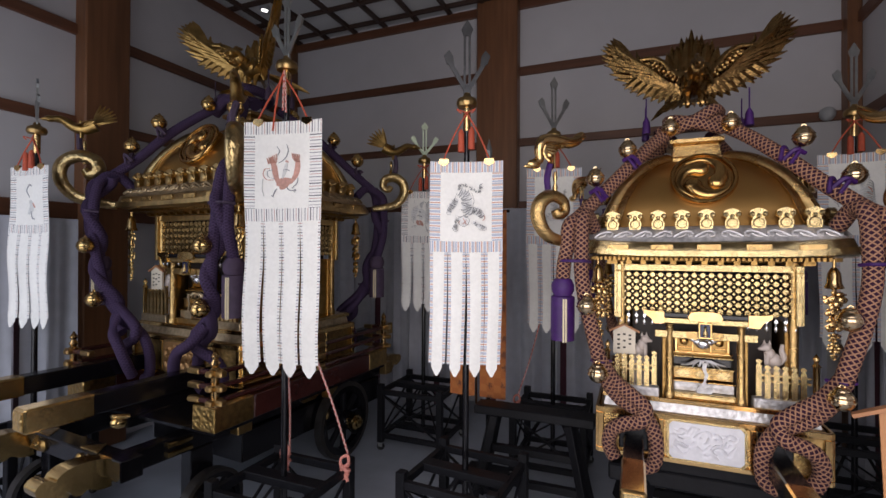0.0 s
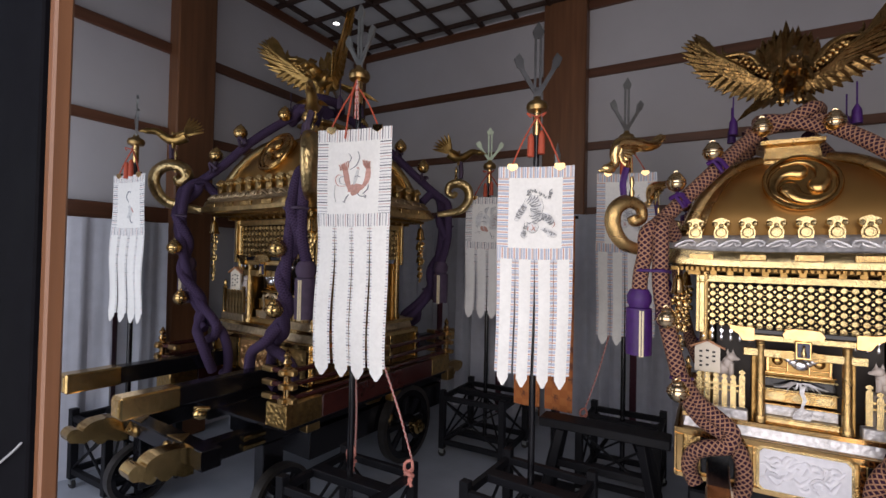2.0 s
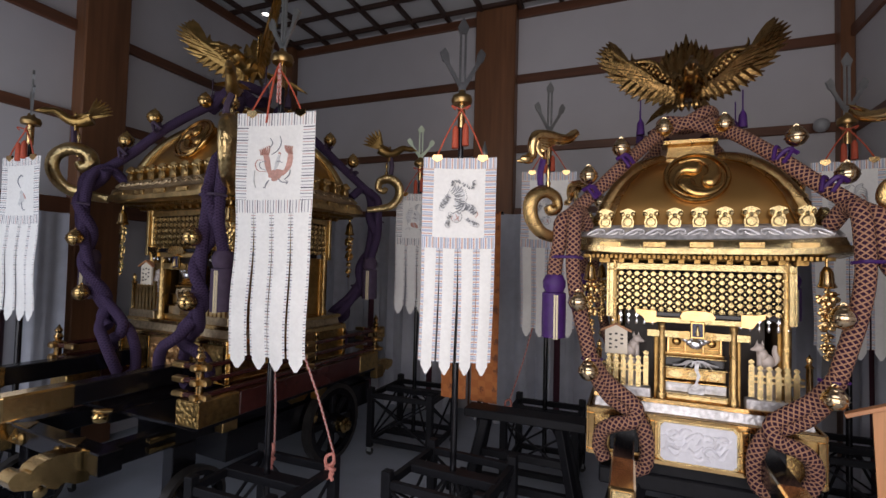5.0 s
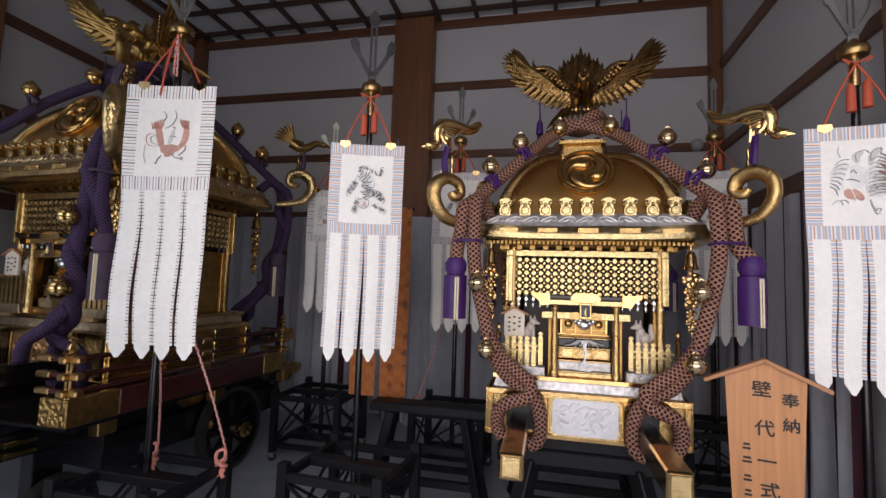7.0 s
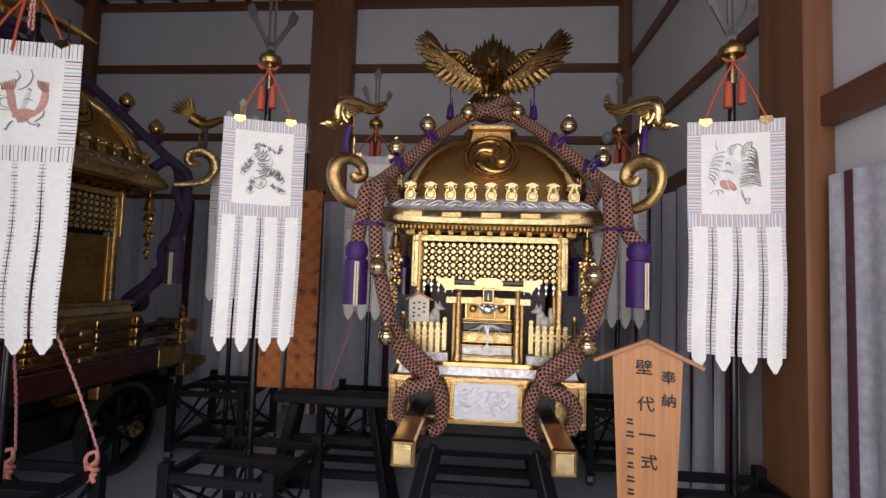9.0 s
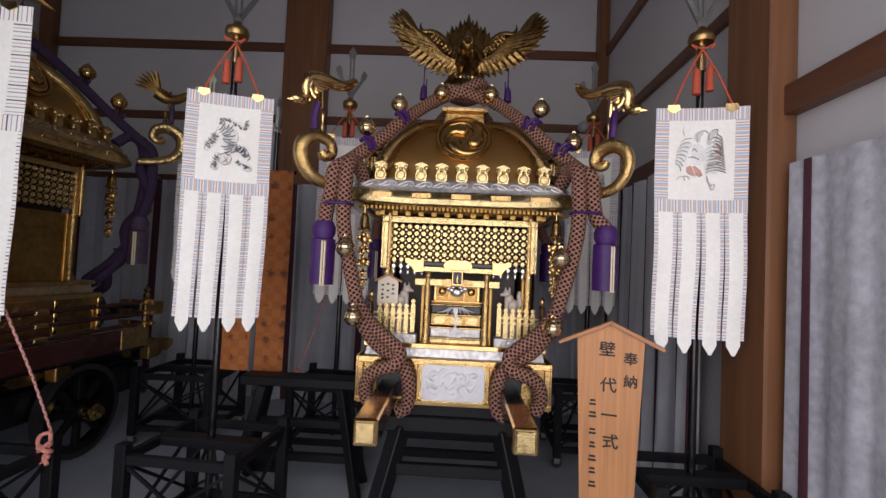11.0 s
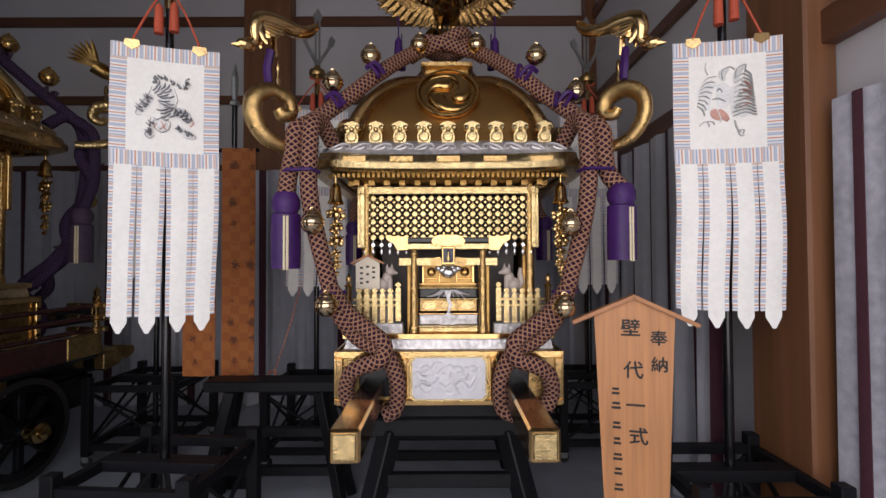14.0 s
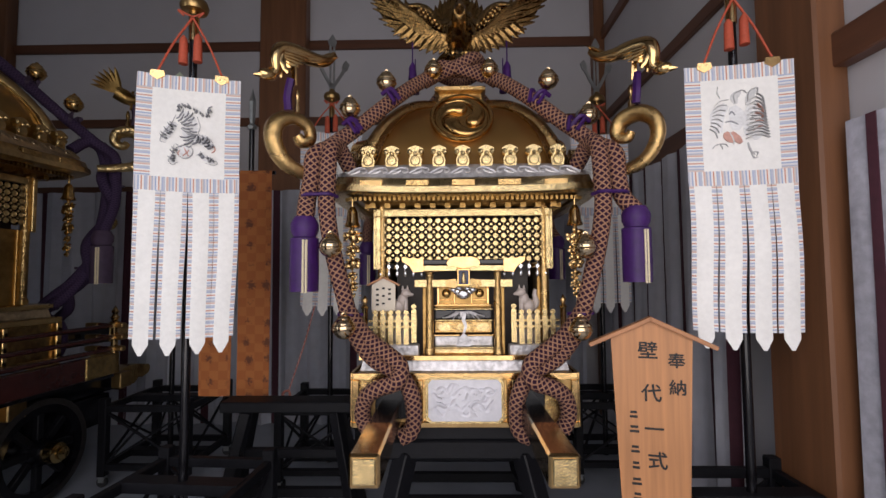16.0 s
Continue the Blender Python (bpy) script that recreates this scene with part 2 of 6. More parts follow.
CORD_TWIST = rope_mat("red_white_twisted_cord", (0.68, 0.42, 0.38), (0.48, 0.10, 0.08), 0.2, 0.6, 160, 1)
WHITE_S, BLUE_S, RED_S, TAN_S = (0.86, 0.85, 0.82), (0.43, 0.49, 0.64), (0.70, 0.42, 0.33), (0.62, 0.52, 0.42)
STRIPE = stripes_mat("blue_red_striped_border", [(0.0, (0.72, 0.71, 0.72)), (0.12, (0.36, 0.44, 0.62)), (0.20, (0.84, 0.82, 0.80)), (0.30, (0.64, 0.33, 0.24)), (0.38, (0.85, 0.82, 0.78)), (0.50, BLUE_S), (0.57, (0.52, 0.55, 0.64)), (0.70, WHITE_S), (0.78, RED_S), (0.84, (0.66, 0.58, 0.54)), (0.93, (0.42, 0.46, 0.58))], 15, 0)
STRIPE_DARK = stripes_mat("black_white_striped_border", [(0.0, WHITE_S), (0.13, (0.30, 0.29, 0.33)), (0.20, WHITE_S), (0.38, (0.55, 0.3, 0.27)), (0.43, WHITE_S), (0.60, (0.10, 0.09, 0.12)), (0.68, WHITE_S), (0.84, (0.45, 0.42, 0.45)), (0.90, WHITE_S)], 15, 0)

# ---- mesh tools ----


def part(name, bm, material, parent=None, label="", smooth=False, at=None):
    me = bpy.data.meshes.new(name)
    bm.normal_update()
    bm.to_mesh(me)
    bm.free()
    if smooth:
        me.polygons.foreach_set("use_smooth", [True] * len(me.polygons))
        me.set_sharp_from_angle(angle=radians(50))
    me.materials.append(material)
    ob = new(name, me)
    ob.parent = parent
    if at is not None:
        ob.matrix_basis = at
    if label:
        ob["label"] = label
    return ob


def again(ob, m, parent=None):
    """One more object on the same mesh."""
    o = ob.copy()
    scene.collection.objects.link(o)
    o.parent = parent or ob.parent
    o.matrix_basis = m
    return o


def thing(name, m, label, category, group=""):
    ob = new(name)
    ob.empty_display_size = 0.1
    ob.matrix_basis = m
    return tagged(ob, label, category, group)


def box(bm, a, b, bevel=0.0, m=None, taper=1.0):
    """A box between two corners; taper narrows its top."""
    (x0, y0, z0), (x1, y1, z1) = a, b
    cx, cy = (x0 + x1) / 2, (y0 + y1) / 2
    vs = []
    for z, k in ((z0, 1.0), (z1, taper)):
        for x, y in ((x0, y0), (x1, y0), (x1, y1), (x0, y1)):
            vs.append(bm.verts.new((cx + (x - cx) * k, cy + (y - cy) * k, z)))
    fs = [bm.faces.new([vs[i] for i in q]) for q in ((3, 2, 1, 0), (4, 5, 6, 7), (0, 1, 5, 4), (1, 2, 6, 5), (2, 3, 7, 6), (3, 0, 4, 7))]
    if bevel:
        es = {e for f in fs for e in f.edges}
        out = bmesh.ops.bevel(bm, geom=list(es), offset=bevel, segments=1, affect="EDGES", profile=0.5)
        vs = list({v for f in out["faces"] for v in f.verts} | {v for v in vs if v.is_valid})
    if m is not None:
        bmesh.ops.transform(bm, matrix=m, verts=vs)
    return bm


def bar(bm, p, q, w, h=None, bevel=0.0):
    """A square bar from p to q."""
    p, q = Vector(p), Vector(q)
    h = h or w
    d = q - p
    rot = d.to_track_quat("Z", "Y").to_matrix().to_4x4()
    return box(bm, (-w / 2, -h / 2, 0), (w / 2, h / 2, d.length), bevel, Matrix.Translation(p) @ rot)


def lathe(bm, profile, seg=16, m=None):
    """A turned body from (radius, height) pairs."""
    rings = []
    for r, z in profile:
        if r < 1e-5:
            rings.append([bm.verts.new((0, 0, z))])
        else:
            rings.append([bm.verts.new((r * math.cos(2 * math.pi * i / seg), r * math.sin(2 * math.pi * i / seg), z)) for i in range(seg)])
    for a, b in zip(rings, rings[1:]):
        for i in range(seg):
            j = (i + 1) % seg
            if len(a) == 1 and len(b) > 1:
                bm.faces.new((a[0], b[j], b[i]))
            elif len(b) == 1 and len(a) > 1:
                bm.faces.new((a[i], a[j], b[0]))
            elif len(a) > 1:
                bm.faces.new((a[i], a[j], b[j], b[i]))
    for ring, flip in ((rings[0], True), (rings[-1], False)):
        if len(ring) > 1:
            bm.faces.new(ring[::-1] if flip else ring)
    if m is not None:
        bmesh.ops.transform(bm, matrix=m, verts=[v for r in rings for v in r])
    return bm


def hoop(bm, profile, seg=30):
    """A turned ring with a closed (radius, height) section."""
    rings = [[bm.verts.new((r * math.cos(2 * math.pi * i / seg), r * math.sin(2 * math.pi * i / seg), z)) for i in range(seg)] for r, z in profile]
    for a, b in zip(rings, rings[1:] + rings[:1]):
        for i in range(seg):
            bm.faces.new((a[i], a[(i + 1) % seg], b[(i + 1) % seg], b[i]))
    return bm


def smooth_path(pts, n=6):
    """A smooth run through the points (Catmull-Rom)."""
    pts = [Vector(p) for p in pts]
    ext = [2 * pts[0] - pts[1], *pts, 2 * pts[-1] - pts[-2]]
    out = []
    for a, b, c, d in zip(ext, ext[1:], ext[2:], ext[3:]):
        for i in range(n):
            t = i / n
            out.append(0.5 * (2 * b + (c - a) * t + (2 * a - 5 * b + 4 * c - d) * t * t + (3 * b - a - 3 * c + d) * t * t * t))
    return out + [pts[-1]]


def tube(bm, pts, r, seg=10, flat=1.0):
    """A tube along points; r is a number or a function of 0..1; UV in metres along and turns round."""
    uv = bm.loops.layers.uv.verify()
    rings, lens, up = [], [0.0], None
    for i, p in enumerate(pts):
        t = (pts[min(i + 1, len(pts) - 1)] - pts[max(i - 1, 0)]).normalized()
        if up is None:
            up = t.orthogonal().normalized()
        up = (up - t * up.dot(t)).normalized()
        side = t.cross(up)
        rr = r(i / (len(pts) - 1)) if callable(r) else r
        rings.append([bm.verts.new(p + rr * (math.cos(a) * up + flat * math.sin(a) * side)) for a in (2 * math.pi * k / seg for k in range(seg))])
        if i:
            lens.append(lens[-1] + (p - pts[i - 1]).length)
    for i in range(len(rings) - 1):
        for k in range(seg):
            j = (k + 1) % seg
            f = bm.faces.new((rings[i][k], rings[i][j], rings[i + 1][j], rings[i + 1][k]))
            for loop, (u, v) in zip(f.loops, ((lens[i], k / seg), (lens[i], (k + 1) / seg), (lens[i + 1], (k + 1) / seg), (lens[i + 1], k / seg))):
                loop[uv].uv = (u, v)
    bm.faces.new(rings[0][::-1]), bm.faces.new(rings[-1])
    return bm


def prism(bm, outline, y0, y1, m=None):
    """A flat outline in x, z with thickness along y."""
    a = [bm.verts.new((x, y0, z)) for x, z in outline]
    b = [bm.verts.new((x, y1, z)) for x, z in outline]
    bm.faces.new(a), bm.faces.new(b[::-1])
    for i in range(len(a)):
        j = (i + 1) % len(a)
        bm.faces.new((a[i], b[i], b[j], a[j]))
    if m is not None:
        bmesh.ops.transform(bm, matrix=m, verts=a + b)
    return bm


def ball(bm, c, r, seg=12, squash=(1, 1, 1)):
    prof = [(r * math.sin(math.pi * i / 8), -r * math.cos(math.pi * i / 8)) for i in range(9)]
    prof[0], prof[-1] = (0, -r), (0, r)
    return lathe(bm, prof, seg, Matrix.Translation(c) @ Matrix.Diagonal((*squash, 1)))


def turn_z(deg):
    return Matrix.Rotation(radians(deg), 4, "Z")


I4 = Matrix.Identity(4)


def B():
    return bmesh.new()


def structure(name, bm, material, label=""):
    return tagged(part(name, bm, material), label, "", "", "structure")


# ---- the hall ----
XL, XR, YB, YF, ZC = -4.95, 1.56, 2.80, -2.10, 4.80
structure("floor", box(B(), (XL - 0.3, YF - 0.15, -0.2), (XR + 0.3, YB + 0.3, 0)), FLOOR, "smooth grey painted floor of the hall")
structure("ground", box(B(), (-60, -60, -0.3), (60, YF - 0.15, -0.12)), GROUND, "pale gravel in front of the hall")
structure("wall_back", box(B(), (XL - 0.2, YB, 0), (XR + 0.2, YB + 0.2, ZC)), PLASTER, "off-white plaster wall between brown timbers")
structure("wall_left", box(B(), (XL - 0.2, YF - 0.1, 0), (XL, YB, ZC)), PLASTER, "off-white plaster wall between brown timbers")
structure("wall_right", box(B(), (XR, YF - 0.1, 0), (XR + 0.2, YB, ZC)), PLASTER, "off-white plaster wall between brown timbers")
structure("wall_front", box(B(), (XL, YF - 0.1, 3.5), (XR, YF, ZC)), PLASTER, "plaster above the open front")
bm = box(B(), (XL - 0.2, YF - 0.1, ZC), (XR + 0.2, YB + 0.2, ZC + 0.15))
structure("ceiling", bm, CEIL, "white boarded ceiling in a dark batten grid")
bm = B()
for i in range(20):
    x = XL + 0.2 + i * 0.46
    if x < XR:
        box(bm, (x - 0.022, YF, ZC - 0.05), (x + 0.022, YB, ZC))
for i in range(12):
    y = YF + 0.1 + i * 0.46
    if y < YB:
        box(bm, (XL, y - 0.022, ZC - 0.047), (XR, y + 0.022, ZC - 0.003))
structure("trim_ceiling_grid", bm, BATTEN, "dark brown battens crossing the ceiling")
# beams: heights of their lower and upper edges
for k, (z0, z1, d, drop_left, drop_right) in enumerate(((4.66, 4.76, 0.05, 0.0, 0.0), (3.88, 3.98, 0.04, 0.155, 0.0), (3.05, 3.14, 0.04, 0.14, 0.05), (2.26, 2.40, 0.07, 0.18, 0.0))):
    structure(f"trim_back_{k + 1}", box(B(), (XL + d, YB - d, z0), (XR - d, YB, z1), 0.006), TIMBER_H, "brown timber rail along the wall")
    structure(f"trim_left_{k + 1}", box(B(), (XL, YF, z0 - drop_left), (XL + d, YB, z1 - drop_left), 0.006), TIMBER_H, "brown timber rail along the wall")
    structure(f"trim_right_{k + 1}", box(B(), (XR - d, YF, z0 - drop_right), (XR, YB, z1 - drop_right), 0.006), TIMBER_H, "brown timber rail along the wall")
for k, (x0, x1, y0, y1) in enumerate(((-2.06, -1.57, YB - 0.16, YB - 0.002), (XL + 0.002, XL + 0.16, -0.02, 0.375), (1.425, XR - 0.002, -0.245, 0.12), (XR - 0.11, XR - 0.002, YB - 0.16, YB - 0.002), (XL + 0.002, XL + 0.14, YB - 0.14, YB - 0.002))):
    structure(f"pillar_{k + 1}", box(B(), (x0, y0, 0), (x1, y1, ZC - 0.001), 0.012), TIMBER, "square brown timber pillar")
# jamb and dark door at the open front
structure("door_jamb", box(B(), (-1.768, YF, 0), (-1.735, YF + 0.04, 3.5), 0.006), TIMBER, "brown timber door jamb lit by daylight")
# the door's shadow is put into its near-black colour
structure("door_1", box(B(), (-2.75, YF - 0.012, 0), (-1.770, YF + 0.03, 3.5), 0.005), SHADE_BLACK, "dark sliding door at the open front")

# ---- cloth along the walls ----


def hanging(name, p, q, z0, z1, label, folds=9, depth=0.03, bands=(), fabric=None):
    """A wall curtain hanging in soft folds from p to q."""
    t = thing(name, Matrix.Translation((p[0], p[1], z0)), label, "curtain")
    d = Vector((q[0] - p[0], q[1] - p[1], 0))
    nrm = Vector((-d.y, d.x, 0)).normalized()
    rng = random.Random(name)
    ph = [rng.uniform(0, 6.28) for _ in range(4)]
    n, rows = int(d.length / 0.03) + 2, 8

    def at(u, v, off=0.0):
        w = math.sin(u * folds * 6.28 + ph[0]) + 0.5 * math.sin(u * folds * 14.3 + ph[1] + v) + 0.4 * math.sin(u * folds * 3.1 + ph[2])
        return d * u + nrm * (depth * w * (1 - 0.55 * v) + off) + Vector((0, 0, (z1 - z0) * v))

    def sheet(u0, u1, off):
        bm = B()
        cols = max(2, int(n * (u1 - u0)))
        g = [[[bm.verts.new(at(u0 + (u1 - u0) * i / cols, j / rows, o)) for i in range(cols + 1)] for j in range(rows + 1)] for o in (off, off + 0.004)]
        for j in range(rows):
            for i in range(cols):
                bm.faces.new((g[0][j][i], g[0][j + 1][i], g[0][j + 1][i + 1], g[0][j][i + 1]))
                bm.faces.new((g[1][j][i], g[1][j][i + 1], g[1][j + 1][i + 1], g[1][j + 1][i]))
        for j in range(rows):
            for i in (0, cols):
                bm.faces.new((g[0][j][i], g[1][j][i], g[1][j + 1][i], g[0][j + 1][i]))
        return bm

    part("cloth", sheet(0, 1, 0), fabric or CURTAIN, t, smooth=True)
    for u in bands:
        w = (0.02 if depth < 0.02 else 0.03) / d.length
        part("band", sheet(u - w, u + w, -0.006), CURTAIN_BAND, t, "dark maroon cloth band", True)
        part("band", sheet(u - w, u + w, 0.006), CURTAIN_BAND, t, "dark maroon cloth band", True)
    return t


hanging("wall_curtain", (XL + 0.25, YB - 0.28), (-2.15, YB - 0.28), 0.0, 2.30, "grey-white cloth curtain in soft folds on the back wall", 10, 0.045, (0.2, 0.55, 0.86))
hanging("wall_curtain", (-2.0, YB - 0.30), (XR - 0.3, YB - 0.30), 0.0, 2.30, "grey-white cloth curtain hanging below a timber rail", 12, 0.045, (0.06, 0.3, 0.62, 0.85))
hanging("wall_curtain", (XL + 0.20, 2.4), (XL + 0.20, 0.6), 0.0, 2.07, "grey-white cloth curtain beside a brown pillar", 7, 0.03, (0.5,))
hanging("wall_curtain", (XL + 0.20, -0.1), (XL + 0.20, -1.6), 0.0, 2.07, "pale cloth curtain lit by the daylight", 6, 0.03, (0.28, 0.75))
hanging("wall_curtain", (XR - 0.16, 0.25), (XR - 0.16, 2.4), 0.0, 2.22, "grey cloth curtain with dark bands on the side wall", 8, 0.03, (0.05, 0.15, 0.28, 0.4, 0.52, 0.66, 0.8))
hanging("wall_curtain", (XR - 0.06, -1.35), (XR - 0.06, -0.29), 0.0, 2.02, "pale patterned cloth curtain with a dark red band", 4, 0.016, (0.25, 0.9), fabric=PATTERN_CLOTH)

# ---- portable shrines ----


def rounded(h, n=10, k=6.0):
    """A square outline with soft corners, of half width h."""
    out = []
    for i in range(4 * n):
        a = 2 * math.pi * i / (4 * n)
        c, s = math.cos(a), math.sin(a)
        r = h / (abs(c) ** k + abs(s) ** k) ** (1 / k)
        out.append((r * c, r * s))
    return out


def loft(bm, rows, k=6.0, n=10, lift=0.0):
    """A body of soft square rings (half width, height); lift raises the corners."""
    rings = []
    for row in rows:
        h, z = row[0], row[1]
        lf = row[2] if len(row) > 2 else lift
        rings.append([bm.verts.new((x, y, z + lf * max(0.0, (x * x + y * y) / (h * h) - 1) ** 2)) for x, y in rounded(h, n, k)])
    for a, b in zip(rings, rings[1:]):
        for i in range(len(a)):
            j = (i + 1) % len(a)
            bm.faces.new((a[i], a[j], b[j], b[i]))
    bm.faces.new(rings[0][::-1]), bm.faces.new(rings[-1])
    return bm


def feather(bm, root, tip, width, lift, thick=0.006):
    """A tapered feather with a raised spine."""
    root, tip = Vector(root), Vector(tip)
    d = tip - root
    side = d.cross(Vector((0, 1, 0)))
    side = side.normalized() if side.length > 1e-4 else Vector((1, 0, 0))
    rows = []
    for t, w in ((0, 0.55), (0.35, 1.0), (0.75, 0.8), (1.0, 0.12)):
        c = root + d * t + Vector((0, 0, lift * math.sin(t * 1.5)))
        rows.append([bm.verts.new(c + side * width * w / 2), bm.verts.new(c + Vector((0, -thick, 0))), bm.verts.new(c - side * width * w / 2), bm.verts.new(c + Vector((0, thick, 0)))])
    for a, b in zip(rows, rows[1:]):
        for i in range(4):
            bm.faces.new((a[i], a[(i + 1) % 4], b[(i + 1) % 4], b[i]))
    bm.faces.new(rows[0][::-1]), bm.faces.new(rows[-1])


def phoenix_mesh(sweep):
    """A bird with raised wings, standing at the origin, facing -y; span about 1 m. Returns its body and its single feathers."""
    bm, plumes = B(), []

    def plume(*args):
        f = B()
        feather(f, *args)
        plumes.append(f)

    for sx in (-1, 1):
        tube(bm, smooth_path([(sx * 0.032, -0.02, 0.0), (sx * 0.032, -0.01, 0.05), (sx * 0.04, 0.01, 0.10)], 3), lambda t: 0.011 + 0.012 * t, 7)
        for dx in (-0.02, 0, 0.02):
            tube(bm, smooth_path([(sx * 0.032, -0.02, 0.012), (sx * 0.032 + dx, -0.07, 0.004)], 3), 0.007, 5)
        lead = smooth_path([(sx * 0.03, 0.0, 0.15), (sx * 0.085, 0.0, 0.175), (sx * 0.145, 0.015, 0.255), (sx * 0.20, 0.03, 0.288), (sx * 0.27, 0.05, 0.292), (sx * 0.335, 0.07, 0.325), (sx * 0.375, 0.09, 0.365)], 5)
        trail = smooth_path([(sx * 0.08, 0.04, 0.055), (sx * 0.16, 0.05, 0.055), (sx * 0.25, 0.07, 0.09), (sx * 0.33, 0.08, 0.145), (sx * 0.40, 0.10, 0.21), (sx * 0.45, 0.115, 0.30), (sx * 0.462, 0.125, 0.365), (sx * 0.43, 0.13, 0.405), (sx * 0.395, 0.13, 0.43)], 5)
        tube(bm, lead, lambda t: 0.020 * (1 - 0.75 * t) + 0.003, 8)
        nl, nt = len(lead) - 1, len(trail) - 1
        # thin plate behind the feathers
        edge = [(bm.verts.new(lead[round(k / 16 * nl)] + Vector((0, 0.012, 0))), bm.verts.new(lead[round(k / 16 * nl)].lerp(trail[round(k / 16 * nt)], 0.82) + Vector((0, 0.012, 0)))) for k in range(17)]
        for a, b in zip(edge, edge[1:]):
            bm.faces.new((a[0], b[0], b[1], a[1]))
        n = 17
        for i in range(n + 1):
            u = i / n
            q = trail[round(u * nt)]
            for back, y, w, cut in ((0.42, 0.0, 0.044, 1.0), (0.34, -0.012, 0.038, 0.70), (0.26, -0.024, 0.032, 0.42)):
                v = max(0.0, u - back * (0.35 + 0.65 * u))
                p = lead[round(v * nl)].lerp(trail[round(v * nt)], 0.30)
                p2 = lead[round(min(1, u) * nl)].lerp(q, cut) if cut < 1 else q
                plume(p + Vector((0, y, 0)), p2 + Vector((0, y, 0)), w, 0.012 + 0.02 * u, 0.008)
        for i in range(4):
            tube(bm, smooth_path([(sx * (0.19 + 0.055 * i), 0.03 + 0.015 * i, 0.27 + 0.015 * i), (sx * (0.215 + 0.055 * i), 0.04 + 0.015 * i, 0.30 + 0.02 * i), (sx * (0.215 + 0.056 * i), 0.045 + 0.015 * i, 0.315 + 0.038 * i)], 3), lambda t: 0.012 * (1 - t) + 0.002, 6)
        for i in range(9):
            plume(lead[round(i / 9 * 0.4 * nl)] + Vector((0, -0.008, 0)), trail[round(i / 9 * 0.45 * nt)] + Vector((-sx * 0.01, -0.008, -0.006)), 0.048, 0.0, 0.008)
        for i in range(12):
            ball(bm, (sx * (0.075 + 0.011 * i), -0.022, 0.145 + 0.009 * i + 0.012 * math.sin(i * 2.1)), 0.013, 6)
        bar(bm, (sx * 0.0, 0.06, 0.205), (sx * 0.105, 0.06, 0.205), 0.02, 0.016)
    ball(bm, (0, 0.02, 0.13), 0.075, 12, (1.0, 1.4, 0.95))
    tube(bm, smooth_path([(0, -0.05, 0.13), (0, -0.11, 0.155), (0, -0.14, 0.175), (0, -0.16, 0.165)], 4), lambda t: 0.046 - 0.02 * t, 9)
    ball(bm, (0, -0.175, 0.165), 0.028, 10, (0.85, 1.25, 0.95))
    lathe(bm, [(0.014, 0), (0.008, 0.03), (0, 0.05)], 7, Matrix.Translation((0, -0.203, 0.16)) @ Matrix.Rotation(radians(115), 4, "X"))
    for k in range(3):
        tube(bm, smooth_path([(0, -0.16 + k * 0.014, 0.185), (0, -0.15 + k * 0.02, 0.21), (0, -0.13 + k * 0.02, 0.225)], 3), 0.008, 5)
    for i in range(11):
        x = -0.11 + 0.022 * i
        hgt = 0.345 + 0.10 * (1 - abs(x) / 0.12) + (0.012 if i % 2 else -0.016)
        plume((x * 0.8, 0.08, 0.17), (x * 1.1, 0.10 + 0.02 * (i % 2), hgt), 0.048, 0.0, 0.010)
    for i in range(13):
        a = radians(-66 + 11 * i)
        plume((0.04 * math.sin(a), 0.10, 0.12), (0.21 * math.sin(a), 0.34, -0.03 + 0.10 * math.cos(a)), 0.036, 0.03, 0.006)
    for i in range(22):
        a = i * 2.4
        plume((0.065 * math.sin(a), -0.05 + 0.05 * math.cos(a), 0.20 - 0.004 * i), (0.075 * math.sin(a), -0.07 + 0.06 * math.cos(a), 0.155 - 0.004 * i), 0.028, 0.0)
    for b in (bm, *plumes):
        for v in b.verts:
            if abs(v.co.x) > 0.08 and v.co.y < 0.19 and v.co.z > 0.03:
                v.co.y -= sweep * (abs(v.co.x) - 0.08)
    return bm, plumes


